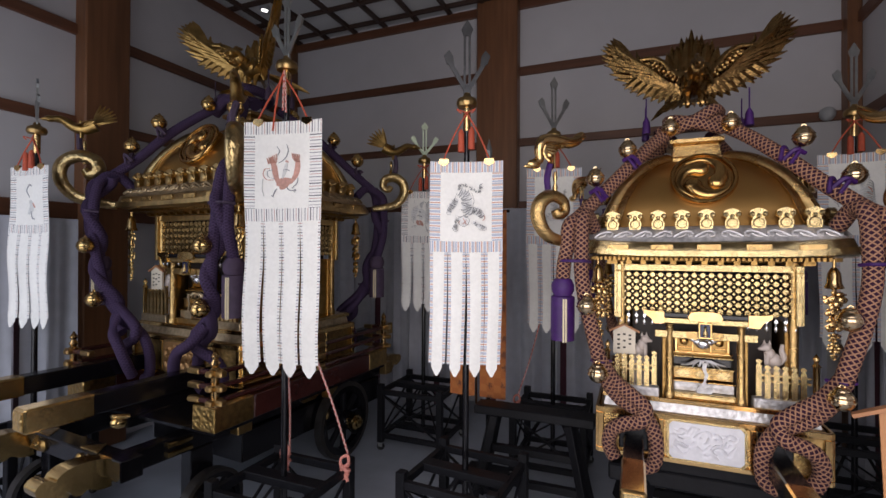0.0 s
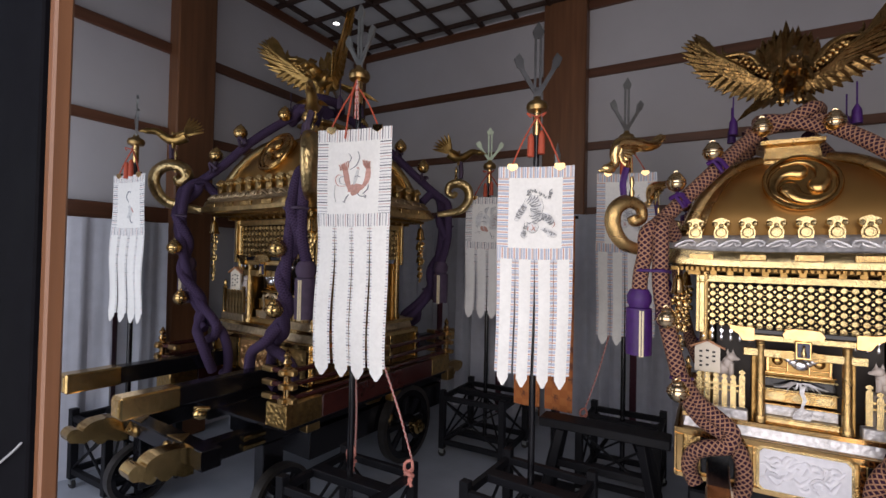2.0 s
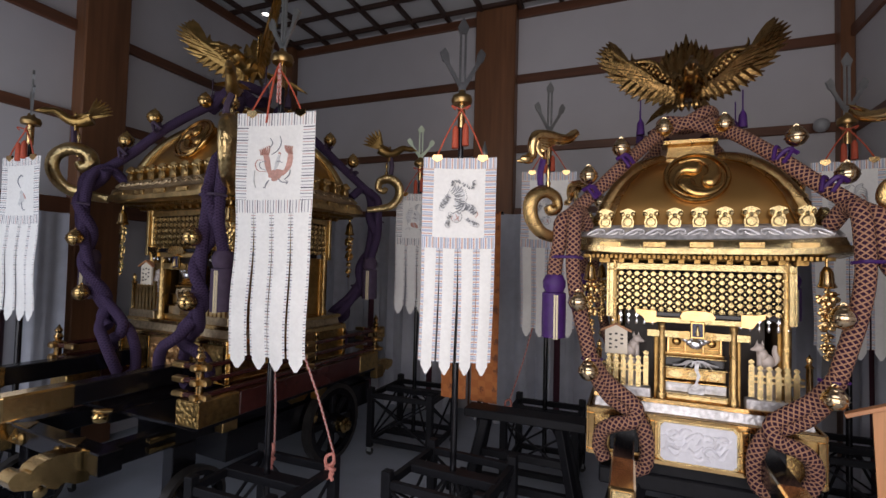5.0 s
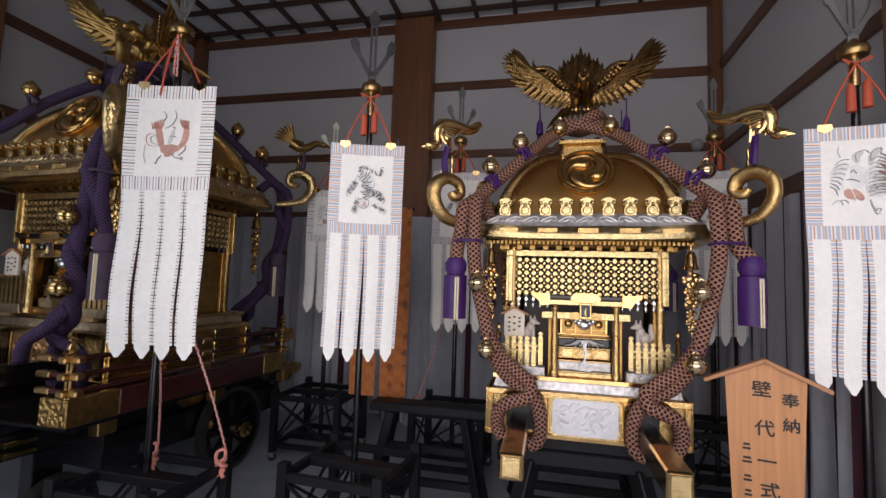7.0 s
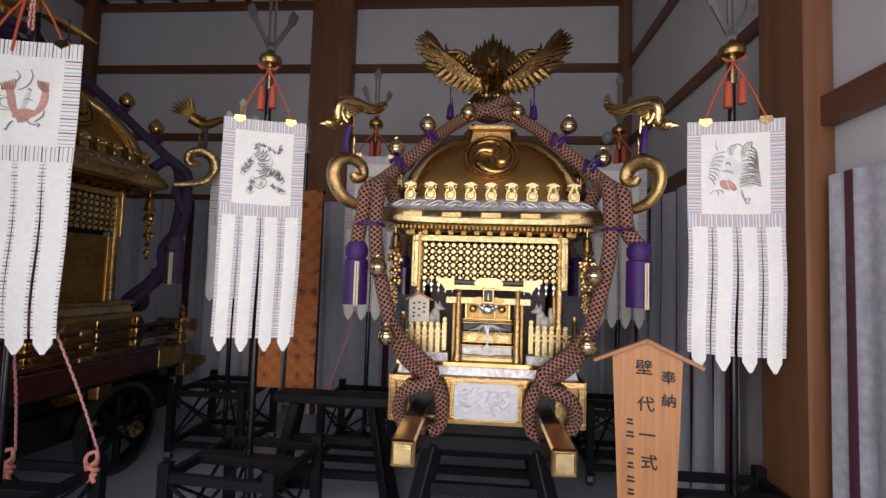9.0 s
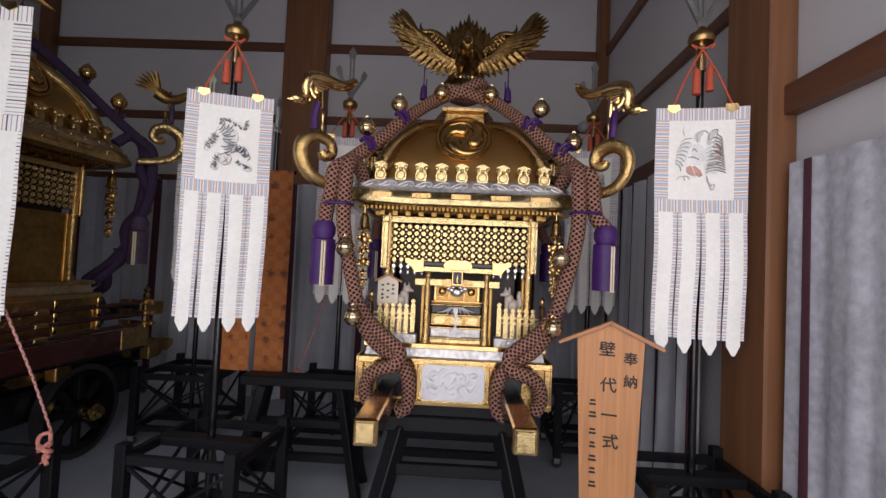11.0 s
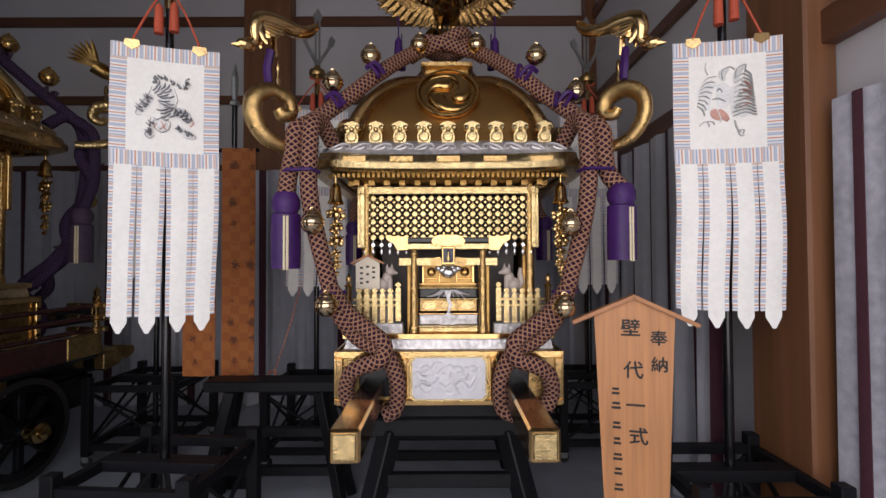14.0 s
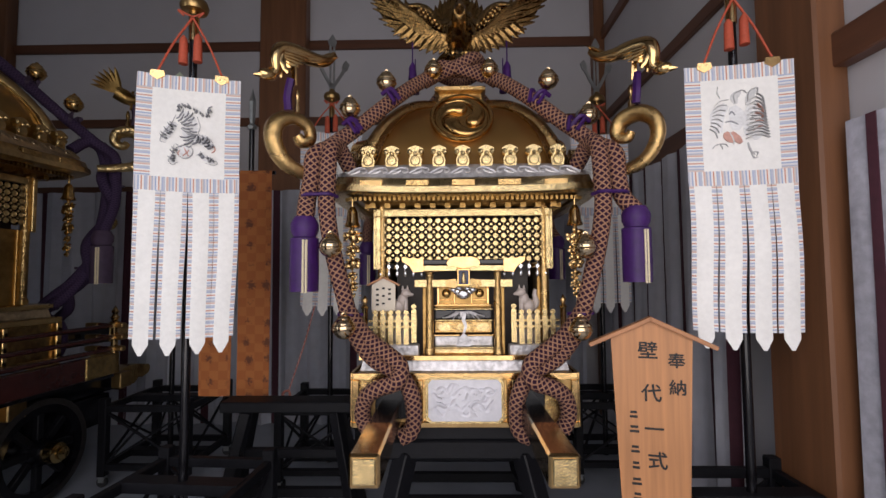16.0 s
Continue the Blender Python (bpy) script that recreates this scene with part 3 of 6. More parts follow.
def small_bird_mesh(plumed=False):
    """A long-necked bird on a hook, head towards -x; plumed: with a tall fanned tail and spread wings."""
    bm = B()
    if plumed:
        tube(bm, smooth_path([(0.06, 0, 0.03), (0.0, 0, 0.0), (-0.06, 0, 0.01), (-0.12, 0, 0.05), (-0.17, 0, 0.05)], 5), lambda t: 0.042 - 0.024 * t, 9)
        ball(bm, (-0.18, 0, 0.05), 0.024, 8, (1.4, 0.8, 0.9))
        for k in range(7):
            a = radians(4 + 12 * k)
            feather(bm, (0.04, 0.004 * (k - 3), 0.03), (0.04 + 0.145 * math.cos(a), 0.010 * (k - 3), 0.03 + 0.125 * math.sin(a)), 0.026, 0.02, 0.006)
        for s in (-1, 1):
            for k in range(6):
                feather(bm, (-0.02, s * 0.025, 0.02), (0.07 - 0.02 * k, s * (0.05 + 0.006 * k), 0.03 - 0.008 * k), 0.03, 0.012, 0.006)
    else:
        tube(bm, smooth_path([(0.175, 0, 0.135), (0.135, 0, 0.095), (0.07, 0, 0.08), (-0.01, 0, 0.085), (-0.075, 0, 0.075), (-0.095, 0, 0.03), (-0.095, 0, -0.02), (-0.13, 0, -0.045)], 5), lambda t: 0.008 + 0.026 * math.sin(math.pi * min(1, 0.1 + t * 0.82)), 9, 0.9)
        ball(bm, (-0.128, 0, -0.045), 0.028, 8, (1.4, 0.8, 0.85))
        for s in (-1, 1):
            for k in range(6):
                feather(bm, (-0.075, s * 0.02, 0.07 - 0.011 * k), (0.07 - 0.024 * k, s * (0.024 + 0.003 * k), 0.075 - 0.016 * k), 0.022, 0.0, 0.006)
            feather(bm, (-0.08, s * 0.02, 0.05), (-0.06, s * 0.028, -0.03), 0.04, 0.0, 0.008)
        for k in range(5):
            feather(bm, (0.09, 0, 0.085), (0.18, -0.02 + 0.01 * k, 0.118 + 0.009 * k), 0.02, 0.0, 0.006)
        for k in range(4):
            feather(bm, (-0.135, 0, -0.03), (-0.12 + 0.012 * k, 0.0, -0.012 + 0.006 * k), 0.012, 0.0, 0.004)
    lathe(bm, [(0.013, 0), (0.007, 0.02), (0, 0.032)], 6, Matrix.Translation((-0.205, 0, 0.048) if plumed else (-0.158, 0, -0.055)) @ Matrix.Rotation(radians(-100), 4, "Y"))
    for s in (-1, 1):
        tube(bm, smooth_path([(-0.02, s * 0.012, 0.05), (-0.015, s * 0.014, -0.06)], 3), 0.007, 5)
    return bm


def bell(parent, GOLD, c, r=0.046):
    bm = ball(B(), (0, 0, 0), r, 16)
    tube(bm, [Vector((r * math.cos(a), r * math.sin(a), -0.1 * r)) for a in (2 * math.pi * i / 24 for i in range(25))], 0.0035, 5)
    lathe(bm, [(r * 0.98, r * 0.18), (r * 1.03, r * 0.25), (r * 0.98, r * 0.32)], 16)
    o = part("bell", bm, GOLD, parent, "", True, Matrix.Translation(c))
    part("bell_cap", lathe(B(), [(r * 0.62, r * 0.78), (r * 0.56, r * 0.95), (r * 0.3, r * 1.1), (0.0, r * 1.14)], 12), GOLD, o, smooth=True)
    part("loop", tube(B(), [Vector((0.010 * math.cos(a), 0, r + 0.004 + 0.010 * math.sin(a))) for a in (i * 0.7 for i in range(10))], 0.004, 6), GOLD, o, smooth=True)
    return o


def tassel(parent, c, silk, stripe, r=0.055, h=0.29):
    bm = lathe(B(), [(0.018, 0.02), (r * 0.75, 0.015), (r * 1.02, -0.015), (r * 1.0, -0.045), (r * 0.78, -0.07), (r * 0.8, -0.078)], 18)
    o = part("tassel", bm, silk, parent, "", True, Matrix.Translation(c))
    bm = lathe(B(), [(r * 0.8, -0.068), (r * 1.03, -0.074), (r * 1.05, -0.2), (r * 1.03, -h), (r * 0.6, -h + 0.004)], 28)
    for v in bm.verts:
        k = 1 + 0.02 * math.cos(22 * math.atan2(v.co.y, v.co.x))
        v.co.x, v.co.y = v.co.x * k, v.co.y * k
    part("fringe", bm, silk, o, smooth=True)
    for a in (-78, -66, 110):
        a = radians(a)
        part("cord", tube(B(), [Vector((r * 1.05 * math.cos(a), r * 1.05 * math.sin(a), z)) for z in (-0.082, -0.16, -0.24, -h - 0.004)], 0.005, 5), stripe, o, "cream cord down the fringe", True)
    return o


def portable_shrine(m, label, rope, silk, gold_roof, gold_bird, golds, group, drop=(0.655, 0.715, 1.66), rr=0.036, bird_turn=0.0, bird_size=1.15, hook_size=1.0, hook_gold=None, plumed=False, lean=0.0):
    GOLD, GOLD_ENGRAVED, GOLD_PALE, SILVER, STONE = golds
    T = thing("portable_shrine", m, label, "portable shrine", group)
    # base
    base = part("base", loft(B(), [(0.49, 0.763), (0.50, 0.77), (0.50, 0.985), (0.49, 0.997)], 40), GOLD_ENGRAVED, T, "gilt base with engraved plates")
    for k in range(4):
        R = turn_z(90 * k)
        bm = B()
        for x0, z0, x1, z1 in ((-0.5, 0.968, 0.5, 1.0), (-0.5, 0.76, 0.5, 0.785), (-0.5, 0.785, -0.47, 0.968), (0.47, 0.785, 0.5, 0.968), (-0.21, 0.785, -0.185, 0.968), (0.185, 0.785, 0.21, 0.968)):
            box(bm, (x0, -0.512, z0), (x1, -0.498, z1), 0.003)
        part("plate_frame", bm, GOLD, base, at=R)
        out = [(x * 0.161, 0.88 + z * 0.09) for x, z in ((-1, -0.8), (-0.9, -1), (0.9, -1), (1, -0.8), (1, 0.8), (0.9, 1), (-0.9, 1), (-1, 0.8))]
        part("panel_rim", prism(B(), [(x * 1.07, 0.88 + (z - 0.88) * 1.12) for x, z in out], -0.513, -0.499), GOLD_PALE, base, at=R)
        part("relief_panel", prism(B(), out, -0.517, -0.5), STONE, base, "white carved relief panel", at=R)
        rng = random.Random(5 + k)
        for i in range(24):
            x, z = rng.uniform(-0.125, 0.1), 0.88 + rng.uniform(-0.055, 0.05)
            a = rng.uniform(-0.4, 0.9)
            pts = [Vector((x + 0.05 * u * math.cos(a), -0.518, z + 0.05 * u * math.sin(a) + 0.014 * math.sin(u * 4 + i))) for u in (-0.7, -0.3, 0.1, 0.5, 0.9)]
            part("carving", tube(B(), smooth_path(pts, 3), lambda t: 0.004 + 0.010 * math.sin(math.pi * min(0.98, t)), 6, 0.6), STONE, base, smooth=True, at=R)
    part("carved_band", loft(B(), [(0.475, 0.997), (0.48, 1.003), (0.47, 1.045), (0.475, 1.05)], 40), SILVER, T, "silver carved band")
    part("platform", loft(B(), [(0.485, 1.05), (0.485, 1.07), (0.47, 1.075)], 40), GOLD, T)
    # shrine body
    part("inner_body", box(B(), (-0.33, -0.24, 1.07), (0.33, 0.36, 1.76)), DARK, T, "dark inner shrine")
    for sx in (-1, 1):
        for sy in (-1, 1):
            part("column", lathe(B(), [(0.026, 1.07), (0.03, 1.09), (0.022, 1.11), (0.022, 1.70), (0.03, 1.73), (0.03, 1.76)], 12, Matrix.Translation((sx * 0.385, sy * 0.385, 0))), GOLD_ENGRAVED, T, smooth=True)
    # lattice screens on the four sides
    ring = B()
    for r in range(6):
        for c in range(21):
            x, z = -0.39 + c * 0.039, 1.510 + r * 0.0365
            lathe(ring, [(0.0146, -0.004), (0.0150, 0.001), (0.0132, 0.003), (0.0115, 0.0015), (0.0, 0.0022)], 10, Matrix.Translation((x, -0.398, z)) @ Matrix.Rotation(radians(90), 4, "X"))
            if c < 20 and r < 5:
                prism(ring, [(x + 0.0195 + dx, z + 0.01825 + dz) for dx, dz in ((-0.0075, 0), (0, -0.0075), (0.0075, 0), (0, 0.0075))], -0.402, -0.394)
    for r in range(6):
        box(ring, (-0.40, -0.396, 1.5094 + r * 0.0365), (0.40, -0.393, 1.5106 + r * 0.0365))
    for c in range(21):
        box(ring, (-0.3906 + c * 0.039, -0.396, 1.497), (-0.3894 + c * 0.039, -0.393, 1.712))
    first = None
    for k in range(4):
        R = turn_z(90 * k)
        # near-black sheet keeps the gaps between the bosses as dark as deep shade
        part("screen_backing", box(B(), (-0.40, -0.376, 1.50), (0.40, -0.368, 1.74)), SHADE_BLACK, T, at=R)
        bm = B()
        for x0, z0, x1, z1 in ((-0.425, 1.712, 0.425, 1.748), (-0.425, 1.46, -0.405, 1.712), (0.405, 1.46, 0.425, 1.712)):
            box(bm, (x0, -0.410, z0), (x1, -0.386, z1), 0.003)
        scr = part("lattice_screen", bm, GOLD_PALE, T, "gilt screen of small round bosses", at=R)
        if first is None:
            first = part("boss_grid", ring, GOLD_PALE, scr)
        else:
            again(first, I4, scr)
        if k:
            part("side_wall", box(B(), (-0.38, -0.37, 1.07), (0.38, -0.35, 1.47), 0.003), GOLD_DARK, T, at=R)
    # beads under the front screen
    drop0 = None
    for i in range(21):
        x = -0.39 + i * 0.039
        if abs(x) > 0.19:
            mm = Matrix.Translation((x, -0.398, 0))
            if drop0 is None:
                bm = prism(B(), [(-0.009, 1.474), (0, 1.463), (0.009, 1.474), (0, 1.486)], -0.003, 0.003)
                lathe(bm, [(0.002, 1.497), (0.002, 1.462), (0.004, 1.455), (0.010, 1.440), (0.007, 1.430), (0, 1.420)], 7)
                drop0 = part("silver_pendant", bm, BRIGHT_SILVER, T, "", True, mm)
            else:
                again(drop0, mm)
    # gate, stairs, fences
    gate = part("gate", box(B(), (-0.225, -0.478, 1.450), (0.225, -0.446, 1.480), 0.004), GOLD_PALE, T, "small gilt shrine gate with a black ridge beam")
    part("ridge_beam", box(B(), (-0.195, -0.482, 1.481), (0.195, -0.442, 1.505), 0.004), LACQUER, gate, "black lacquered ridge beam")
    part("lintel", box(B(), (-0.225, -0.473, 1.377), (0.225, -0.451, 1.414), 0.003), GOLD_PALE, gate)
    for sx in (-1, 1):
        part("post", lathe(B(), [(0.024, 1.075), (0.024, 1.1), (0.019, 1.11), (0.017, 1.44), (0.021, 1.449)], 12, Matrix.Translation((sx * 0.156, -0.462, 0))), GOLD_ENGRAVED, gate, smooth=True)
        part("beam_end", prism(B(), [(sx * x, z) for x, z in ((0.183, 1.4505), (0.228, 1.447), (0.245, 1.475), (0.278, 1.496), (0.280, 1.516), (0.24, 1.510), (0.183, 1.508))], -0.488, -0.436), GOLD, gate, "flared gilt beam end")
        part("lintel_fitting", prism(B(), [(sx * x, z) for x, z in ((0.036, 1.374), (0.075, 1.380), (0.085, 1.395), (0.075, 1.411), (0.036, 1.417))], -0.478, -0.450), GOLD_ENGRAVED, gate)
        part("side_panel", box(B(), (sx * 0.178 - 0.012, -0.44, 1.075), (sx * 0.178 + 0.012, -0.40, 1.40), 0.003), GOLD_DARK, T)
    part("beam_plate", prism(B(), [(-0.076, 1.488), (-0.066, 1.470), (-0.05, 1.475), (0, 1.464), (0.05, 1.475), (0.066, 1.470), (0.076, 1.488), (0.062, 1.510), (0.03, 1.516), (-0.03, 1.516), (-0.062, 1.510)], -0.492, -0.440), GOLD, gate)
    plaque = part("plaque", box(B(), (-0.031, -0.490, 1.382), (0.031, -0.474, 1.465), 0.004), GOLD, gate, "dark blue plaque in a gilt rim")
    part("plaque_face", box(B(), (-0.023, -0.494, 1.391), (0.023, -0.487, 1.456), 0.002), BLUE_PLAQUE, plaque, "dark blue enamel")
    part("plaque_figure", lathe(B(), [(0.010, 1.397), (0.012, 1.41), (0.005, 1.43), (0.008, 1.44), (0, 1.45)], 8, Matrix.Translation((0, -0.494, 0))), GOLD_PALE, plaque, smooth=True)
    # silver cloud below the plaque
    bm = ball(B(), (0, -0.415, 1.345), 0.034, 10, (1.0, 0.5, 0.75))
    for sx in (-1, 1):
        for dx, dz, r in ((0.026, 0.010, 0.020), (0.045, 0.020, 0.016), (0.020, 0.026, 0.014)):
            ball(bm, (sx * dx, -0.415, 1.345 + dz), r, 8, (1.1, 0.5, 0.8))
    part("cloud_ornament", bm, BRIGHT_SILVER, T, "bright silver cloud ornament", True)
    # inner doors
    for x0, x1, z0, z1 in ((-0.125, 0.125, 1.372, 1.382), (-0.125, 0.125, 1.286, 1.296), (-0.125, -0.113, 1.296, 1.372), (0.113, 0.125, 1.296, 1.372), (-0.045, -0.037, 1.296, 1.372), (0.037, 0.045, 1.296, 1.372), (-0.113, -0.045, 1.312, 1.318), (0.045, 0.113, 1.312, 1.318)):
        part("door_frame", box(B(), (x0, -0.36, z0), (x1, -0.345, z1), 0.002), GOLD, T)
    for x in (-0.08, 0.08):
        part("door_boss", lathe(B(), [(0.02, 0), (0.022, 0.005), (0.014, 0.01), (0.0, 0.012)], 12, Matrix.Translation((x, -0.348, 1.346)) @ Matrix.Rotation(radians(90), 4, "X")), CREST_GOLD, T, smooth=True)
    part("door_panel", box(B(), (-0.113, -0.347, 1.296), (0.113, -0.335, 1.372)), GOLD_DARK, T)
    # stairs: gilt, dark and silver risers with bright treads
    y = -0.455
    for z0, z1, mm, tread in ((1.075, 1.098, GOLD_PALE, GOLD_PALE), (1.106, 1.152, SILVER, GOLD), (1.164, 1.218, GOLD_ENGRAVED, GOLD_PALE), (1.226, 1.268, LACQUER, GOLD_PALE), (1.275, 1.285, GOLD_DARK, GOLD)):
        part("stair", box(B(), (-0.134, y, z0), (0.134, y + 0.12, z1), 0.003), mm, T)
        part("tread", box(B(), (-0.140, y - 0.008, z1 + 0.0005), (0.140, y + 0.12, z1 + 0.0075), 0.002), tread, T)
        y += 0.024
    for x in (-0.09, 0.0, 0.09):
        part("stair_plate", prism(B(), [(x - 0.034, 1.191), (x - 0.02, 1.174), (x + 0.02, 1.174), (x + 0.034, 1.191), (x + 0.02, 1.208), (x - 0.02, 1.208)], -0.412, -0.404), GOLD_PALE, T)
    rng = random.Random(3)
    bm = B()
    for i in range(9):
        x = -0.10 + 0.025 * i
        tube(bm, smooth_path([(x * 0.3, -0.412, 1.262), (x * 0.7, -0.418, 1.245 + rng.uniform(-0.012, 0.012)), (x, -0.414, 1.232 + rng.uniform(-0.01, 0.012))], 3), lambda t: 0.006 - 0.004 * t, 5)
    part("silver_branch", bm, SILVER, T, "tarnished silver branch on the stairs", True)
    part("paper_fold", prism(B(), [(-0.008, 1.262), (0.012, 1.262), (0.006, 1.23), (0.016, 1.2), (0.004, 1.165), (0.035, 1.14), (0.03, 1.11), (-0.035, 1.11), (-0.03, 1.14), (-0.006, 1.165), (0.002, 1.2), (-0.010, 1.23)], -0.470, -0.464), SILVER, T, "folded silver paper streamer")
    picket = B()
    prism(picket, [(-0.0115, 1.10), (0.0115, 1.10), (0.0115, 1.246), (0.006, 1.250), (0.006, 1.256), (0.012, 1.260), (0.012, 1.268), (0.0, 1.276), (-0.012, 1.268), (-0.012, 1.260), (-0.006, 1.256), (-0.006, 1.250), (-0.0115, 1.246)], -0.006, 0.006)
    for sx in (-1, 1):
        f = part("fence", box(box(B(), (sx * 0.215, -0.452, 1.217), (sx * 0.44, -0.443, 1.230), 0.002), (sx * 0.215, -0.452, 1.190), (sx * 0.44, -0.443, 1.203), 0.002), GOLD_PALE, T, "gilt picket fence")
        part("kerb", box(B(), (sx * 0.205, -0.478, 1.07), (sx * 0.46, -0.425, 1.118), 0.004), SILVER, f)
        p0 = None
        for i in range(6):
            mm = Matrix.Translation((sx * (0.228 + 0.0355 * i), -0.46, 0.027 if i == 0 else 0))
            if p0 is None:
                p0 = part("picket", picket.copy(), GOLD_PALE, f, at=mm)
            else:
                again(p0, mm, f)
        part("corner_post", lathe(B(), [(0.014, 1.07), (0.014, 1.28), (0.02, 1.285), (0.008, 1.30), (0.014, 1.32), (0, 1.345)], 10, Matrix.Translation((sx * 0.455, -0.455, 0))), GOLD, f, smooth=True)
        s2 = box(B(), (sx * 0.295 - 0.045, -0.418, 1.075), (sx * 0.295 + 0.045, -0.34, 1.25), 0.008)
        ball(s2, (sx * 0.305, -0.39, 1.285), 0.034, 10, (1.0, 0.9, 1.1))
        ball(s2, (sx * 0.285, -0.40, 1.318), 0.026, 9, (0.95, 0.9, 1.2))
        ball(s2, (sx * 0.270, -0.41, 1.350), 0.021, 9, (1.1, 0.9, 0.95))
        lathe(s2, [(0.012, 0), (0.007, 0.018), (0, 0.024)], 7, Matrix.Translation((sx * 0.256, -0.415, 1.346)) @ Matrix.Rotation(radians(-100 * sx), 4, "Y"))
        tube(s2, smooth_path([(sx * 0.330, -0.385, 1.27), (sx * 0.345, -0.385, 1.30), (sx * 0.338, -0.385, 1.335), (sx * 0.342, -0.385, 1.365)], 3), lambda t: 0.016 - 0.013 * abs(t - 0.35), 7)
        tube(s2, [Vector((sx * 0.270, -0.415, z)) for z in (1.25, 1.28, 1.32)], 0.011, 7)
        for e in (-1, 1):
            lathe(s2, [(0.008, 0), (0, 0.024)], 6, Matrix.Translation((sx * 0.274 + e * 0.011, -0.405, 1.364)))
        part("guardian_statue", s2, STATUE, T, "small beige seated guardian figure", True)
    picket.free()
    tb = part("tablet", prism(B(), [(-0.055, 1.30), (0.055, 1.30), (0.055, 1.42), (0, 1.45), (-0.055, 1.42)], -0.50, -0.488), TABLET, T, "small wooden name tablet", at=pose(-0.372, 0.066, -0.03))
    part("tablet_roof", bar(bar(B(), (-0.075, -0.494, 1.418), (0.003, -0.494, 1.456), 0.03, 0.008), (0.075, -0.494, 1.418), (-0.003, -0.494, 1.456), 0.03, 0.008), SIGN_ROOF, tb)
    for x, zs in ((-0.028, (1.40, 1.375, 1.35, 1.33)), (0.0, (1.405, 1.37, 1.335)), (0.028, (1.40, 1.38, 1.355))):
        for z in zs:
            part("writing_bar", box(B(), (x - 0.0065, -0.5025, z - 0.006), (x + 0.0065, -0.5005, z + 0.003)), INK, tb, "dark bar of small writing")
    part("tablet_leg", box(B(), (-0.012, -0.492, 1.07), (0.012, -0.484, 1.30)), TABLET, tb)
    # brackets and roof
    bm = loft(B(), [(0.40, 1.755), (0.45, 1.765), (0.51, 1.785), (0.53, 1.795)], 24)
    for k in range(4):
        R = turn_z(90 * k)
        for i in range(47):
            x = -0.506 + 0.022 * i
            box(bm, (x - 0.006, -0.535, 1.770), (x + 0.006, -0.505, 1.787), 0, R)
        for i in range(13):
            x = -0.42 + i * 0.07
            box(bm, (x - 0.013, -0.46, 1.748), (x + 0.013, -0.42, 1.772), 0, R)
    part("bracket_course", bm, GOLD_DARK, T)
    roof = part("roof", loft(B(), [(0.50, 1.93, 0.0), (0.485, 1.965), (0.47, 2.02), (0.445, 2.085), (0.40, 2.16), (0.345, 2.225), (0.28, 2.275), (0.20, 2.315), (0.13, 2.335)], 9, 14, 0.0), gold_roof, T, "curved satin-gold roof", True)
    part("eave", loft(B(), [(0.53, 1.785, 0.02), (0.608, 1.783, 0.03), (0.620, 1.791, 0.03), (0.617, 1.816, 0.04), (0.609, 1.8165, 0.04), (0.598, 1.852, 0.04), (0.575, 1.862, 0.03)], 10, 14), GOLD_PALE, roof, "gilt stepped eave board", True)
    for k in range(4):
        R = turn_z(90 * k)
        for i in range(5):
            part("eave_plate", box(B(), (-0.40 + 0.20 * i - 0.05, -0.611, 1.821), (-0.40 + 0.20 * i + 0.05, -0.58, 1.848), 0.002), GOLD_ENGRAVED, roof, at=R)
    part("wave_band", loft(B(), [(0.582, 1.86, 0.03), (0.566, 1.885, 0.02), (0.535, 1.922, 0.01), (0.50, 1.94)], 10, 14), SILVER, roof, "silver carved wave band", True)
    scroll = B()
    tube(scroll, smooth_path([(-0.055, 0, -0.012), (-0.03, -0.004, 0.004), (0.0, -0.006, 0.016), (0.026, -0.006, 0.012), (0.03, -0.006, -0.004), (0.016, -0.005, -0.010), (0.010, -0.005, 0.0)], 4), lambda t: 0.0075 - 0.003 * t, 6)
    tube(scroll, smooth_path([(-0.04, -0.002, -0.016), (-0.01, -0.005, -0.006), (0.0, -0.006, 0.003)], 3), 0.005, 5)
    w0 = None
    for k in range(4):
        for i in range(11):
            mm = turn_z(90 * k) @ Matrix.Translation((-0.46 + 0.092 * i, -0.556, 1.895)) @ Matrix.Rotation(radians(-28), 4, "X") @ Matrix.Diagonal((-1 if i > 5 else 1, 1, 1, 1))
            if w0 is None:
                w0 = part("wave_scroll", scroll, SILVER, roof, "", True, mm)
            else:
                again(w0, mm)
    # ornaments along the eaves
    bm = lathe(B(), [(0.019, -0.006), (0.024, 0), (0.019, 0.006), (0.008, 0.007)], 12, Matrix.Translation((0, -0.014, 0.026)) @ Matrix.Rotation(radians(90), 4, "X"))
    prism(bm, [(-0.026, 0.0), (0.026, 0.0), (0.030, 0.03), (0.022, 0.048), (0.038, 0.062), (0.034, 0.082), (0.018, 0.09), (0, 0.096), (-0.018, 0.09), (-0.034, 0.082), (-0.038, 0.062), (-0.022, 0.048), (-0.030, 0.03)], -0.012, 0.014)
    for e in (-1, 1):
        ball(bm, (e * 0.026, -0.012, 0.066), 0.013, 7)
    ball(bm, (0, -0.016, 0.058), 0.011, 7)
    o0 = None
    for k in range(4):
        for i in range(9):
            mm = turn_z(90 * k) @ Matrix.Translation((-0.428 + 0.107 * i, -0.518, 1.925))
            if o0 is None:
                o0 = part("eave_ornament", bm, GOLD_PALE, roof, at=mm)
            else:
                again(o0, mm)
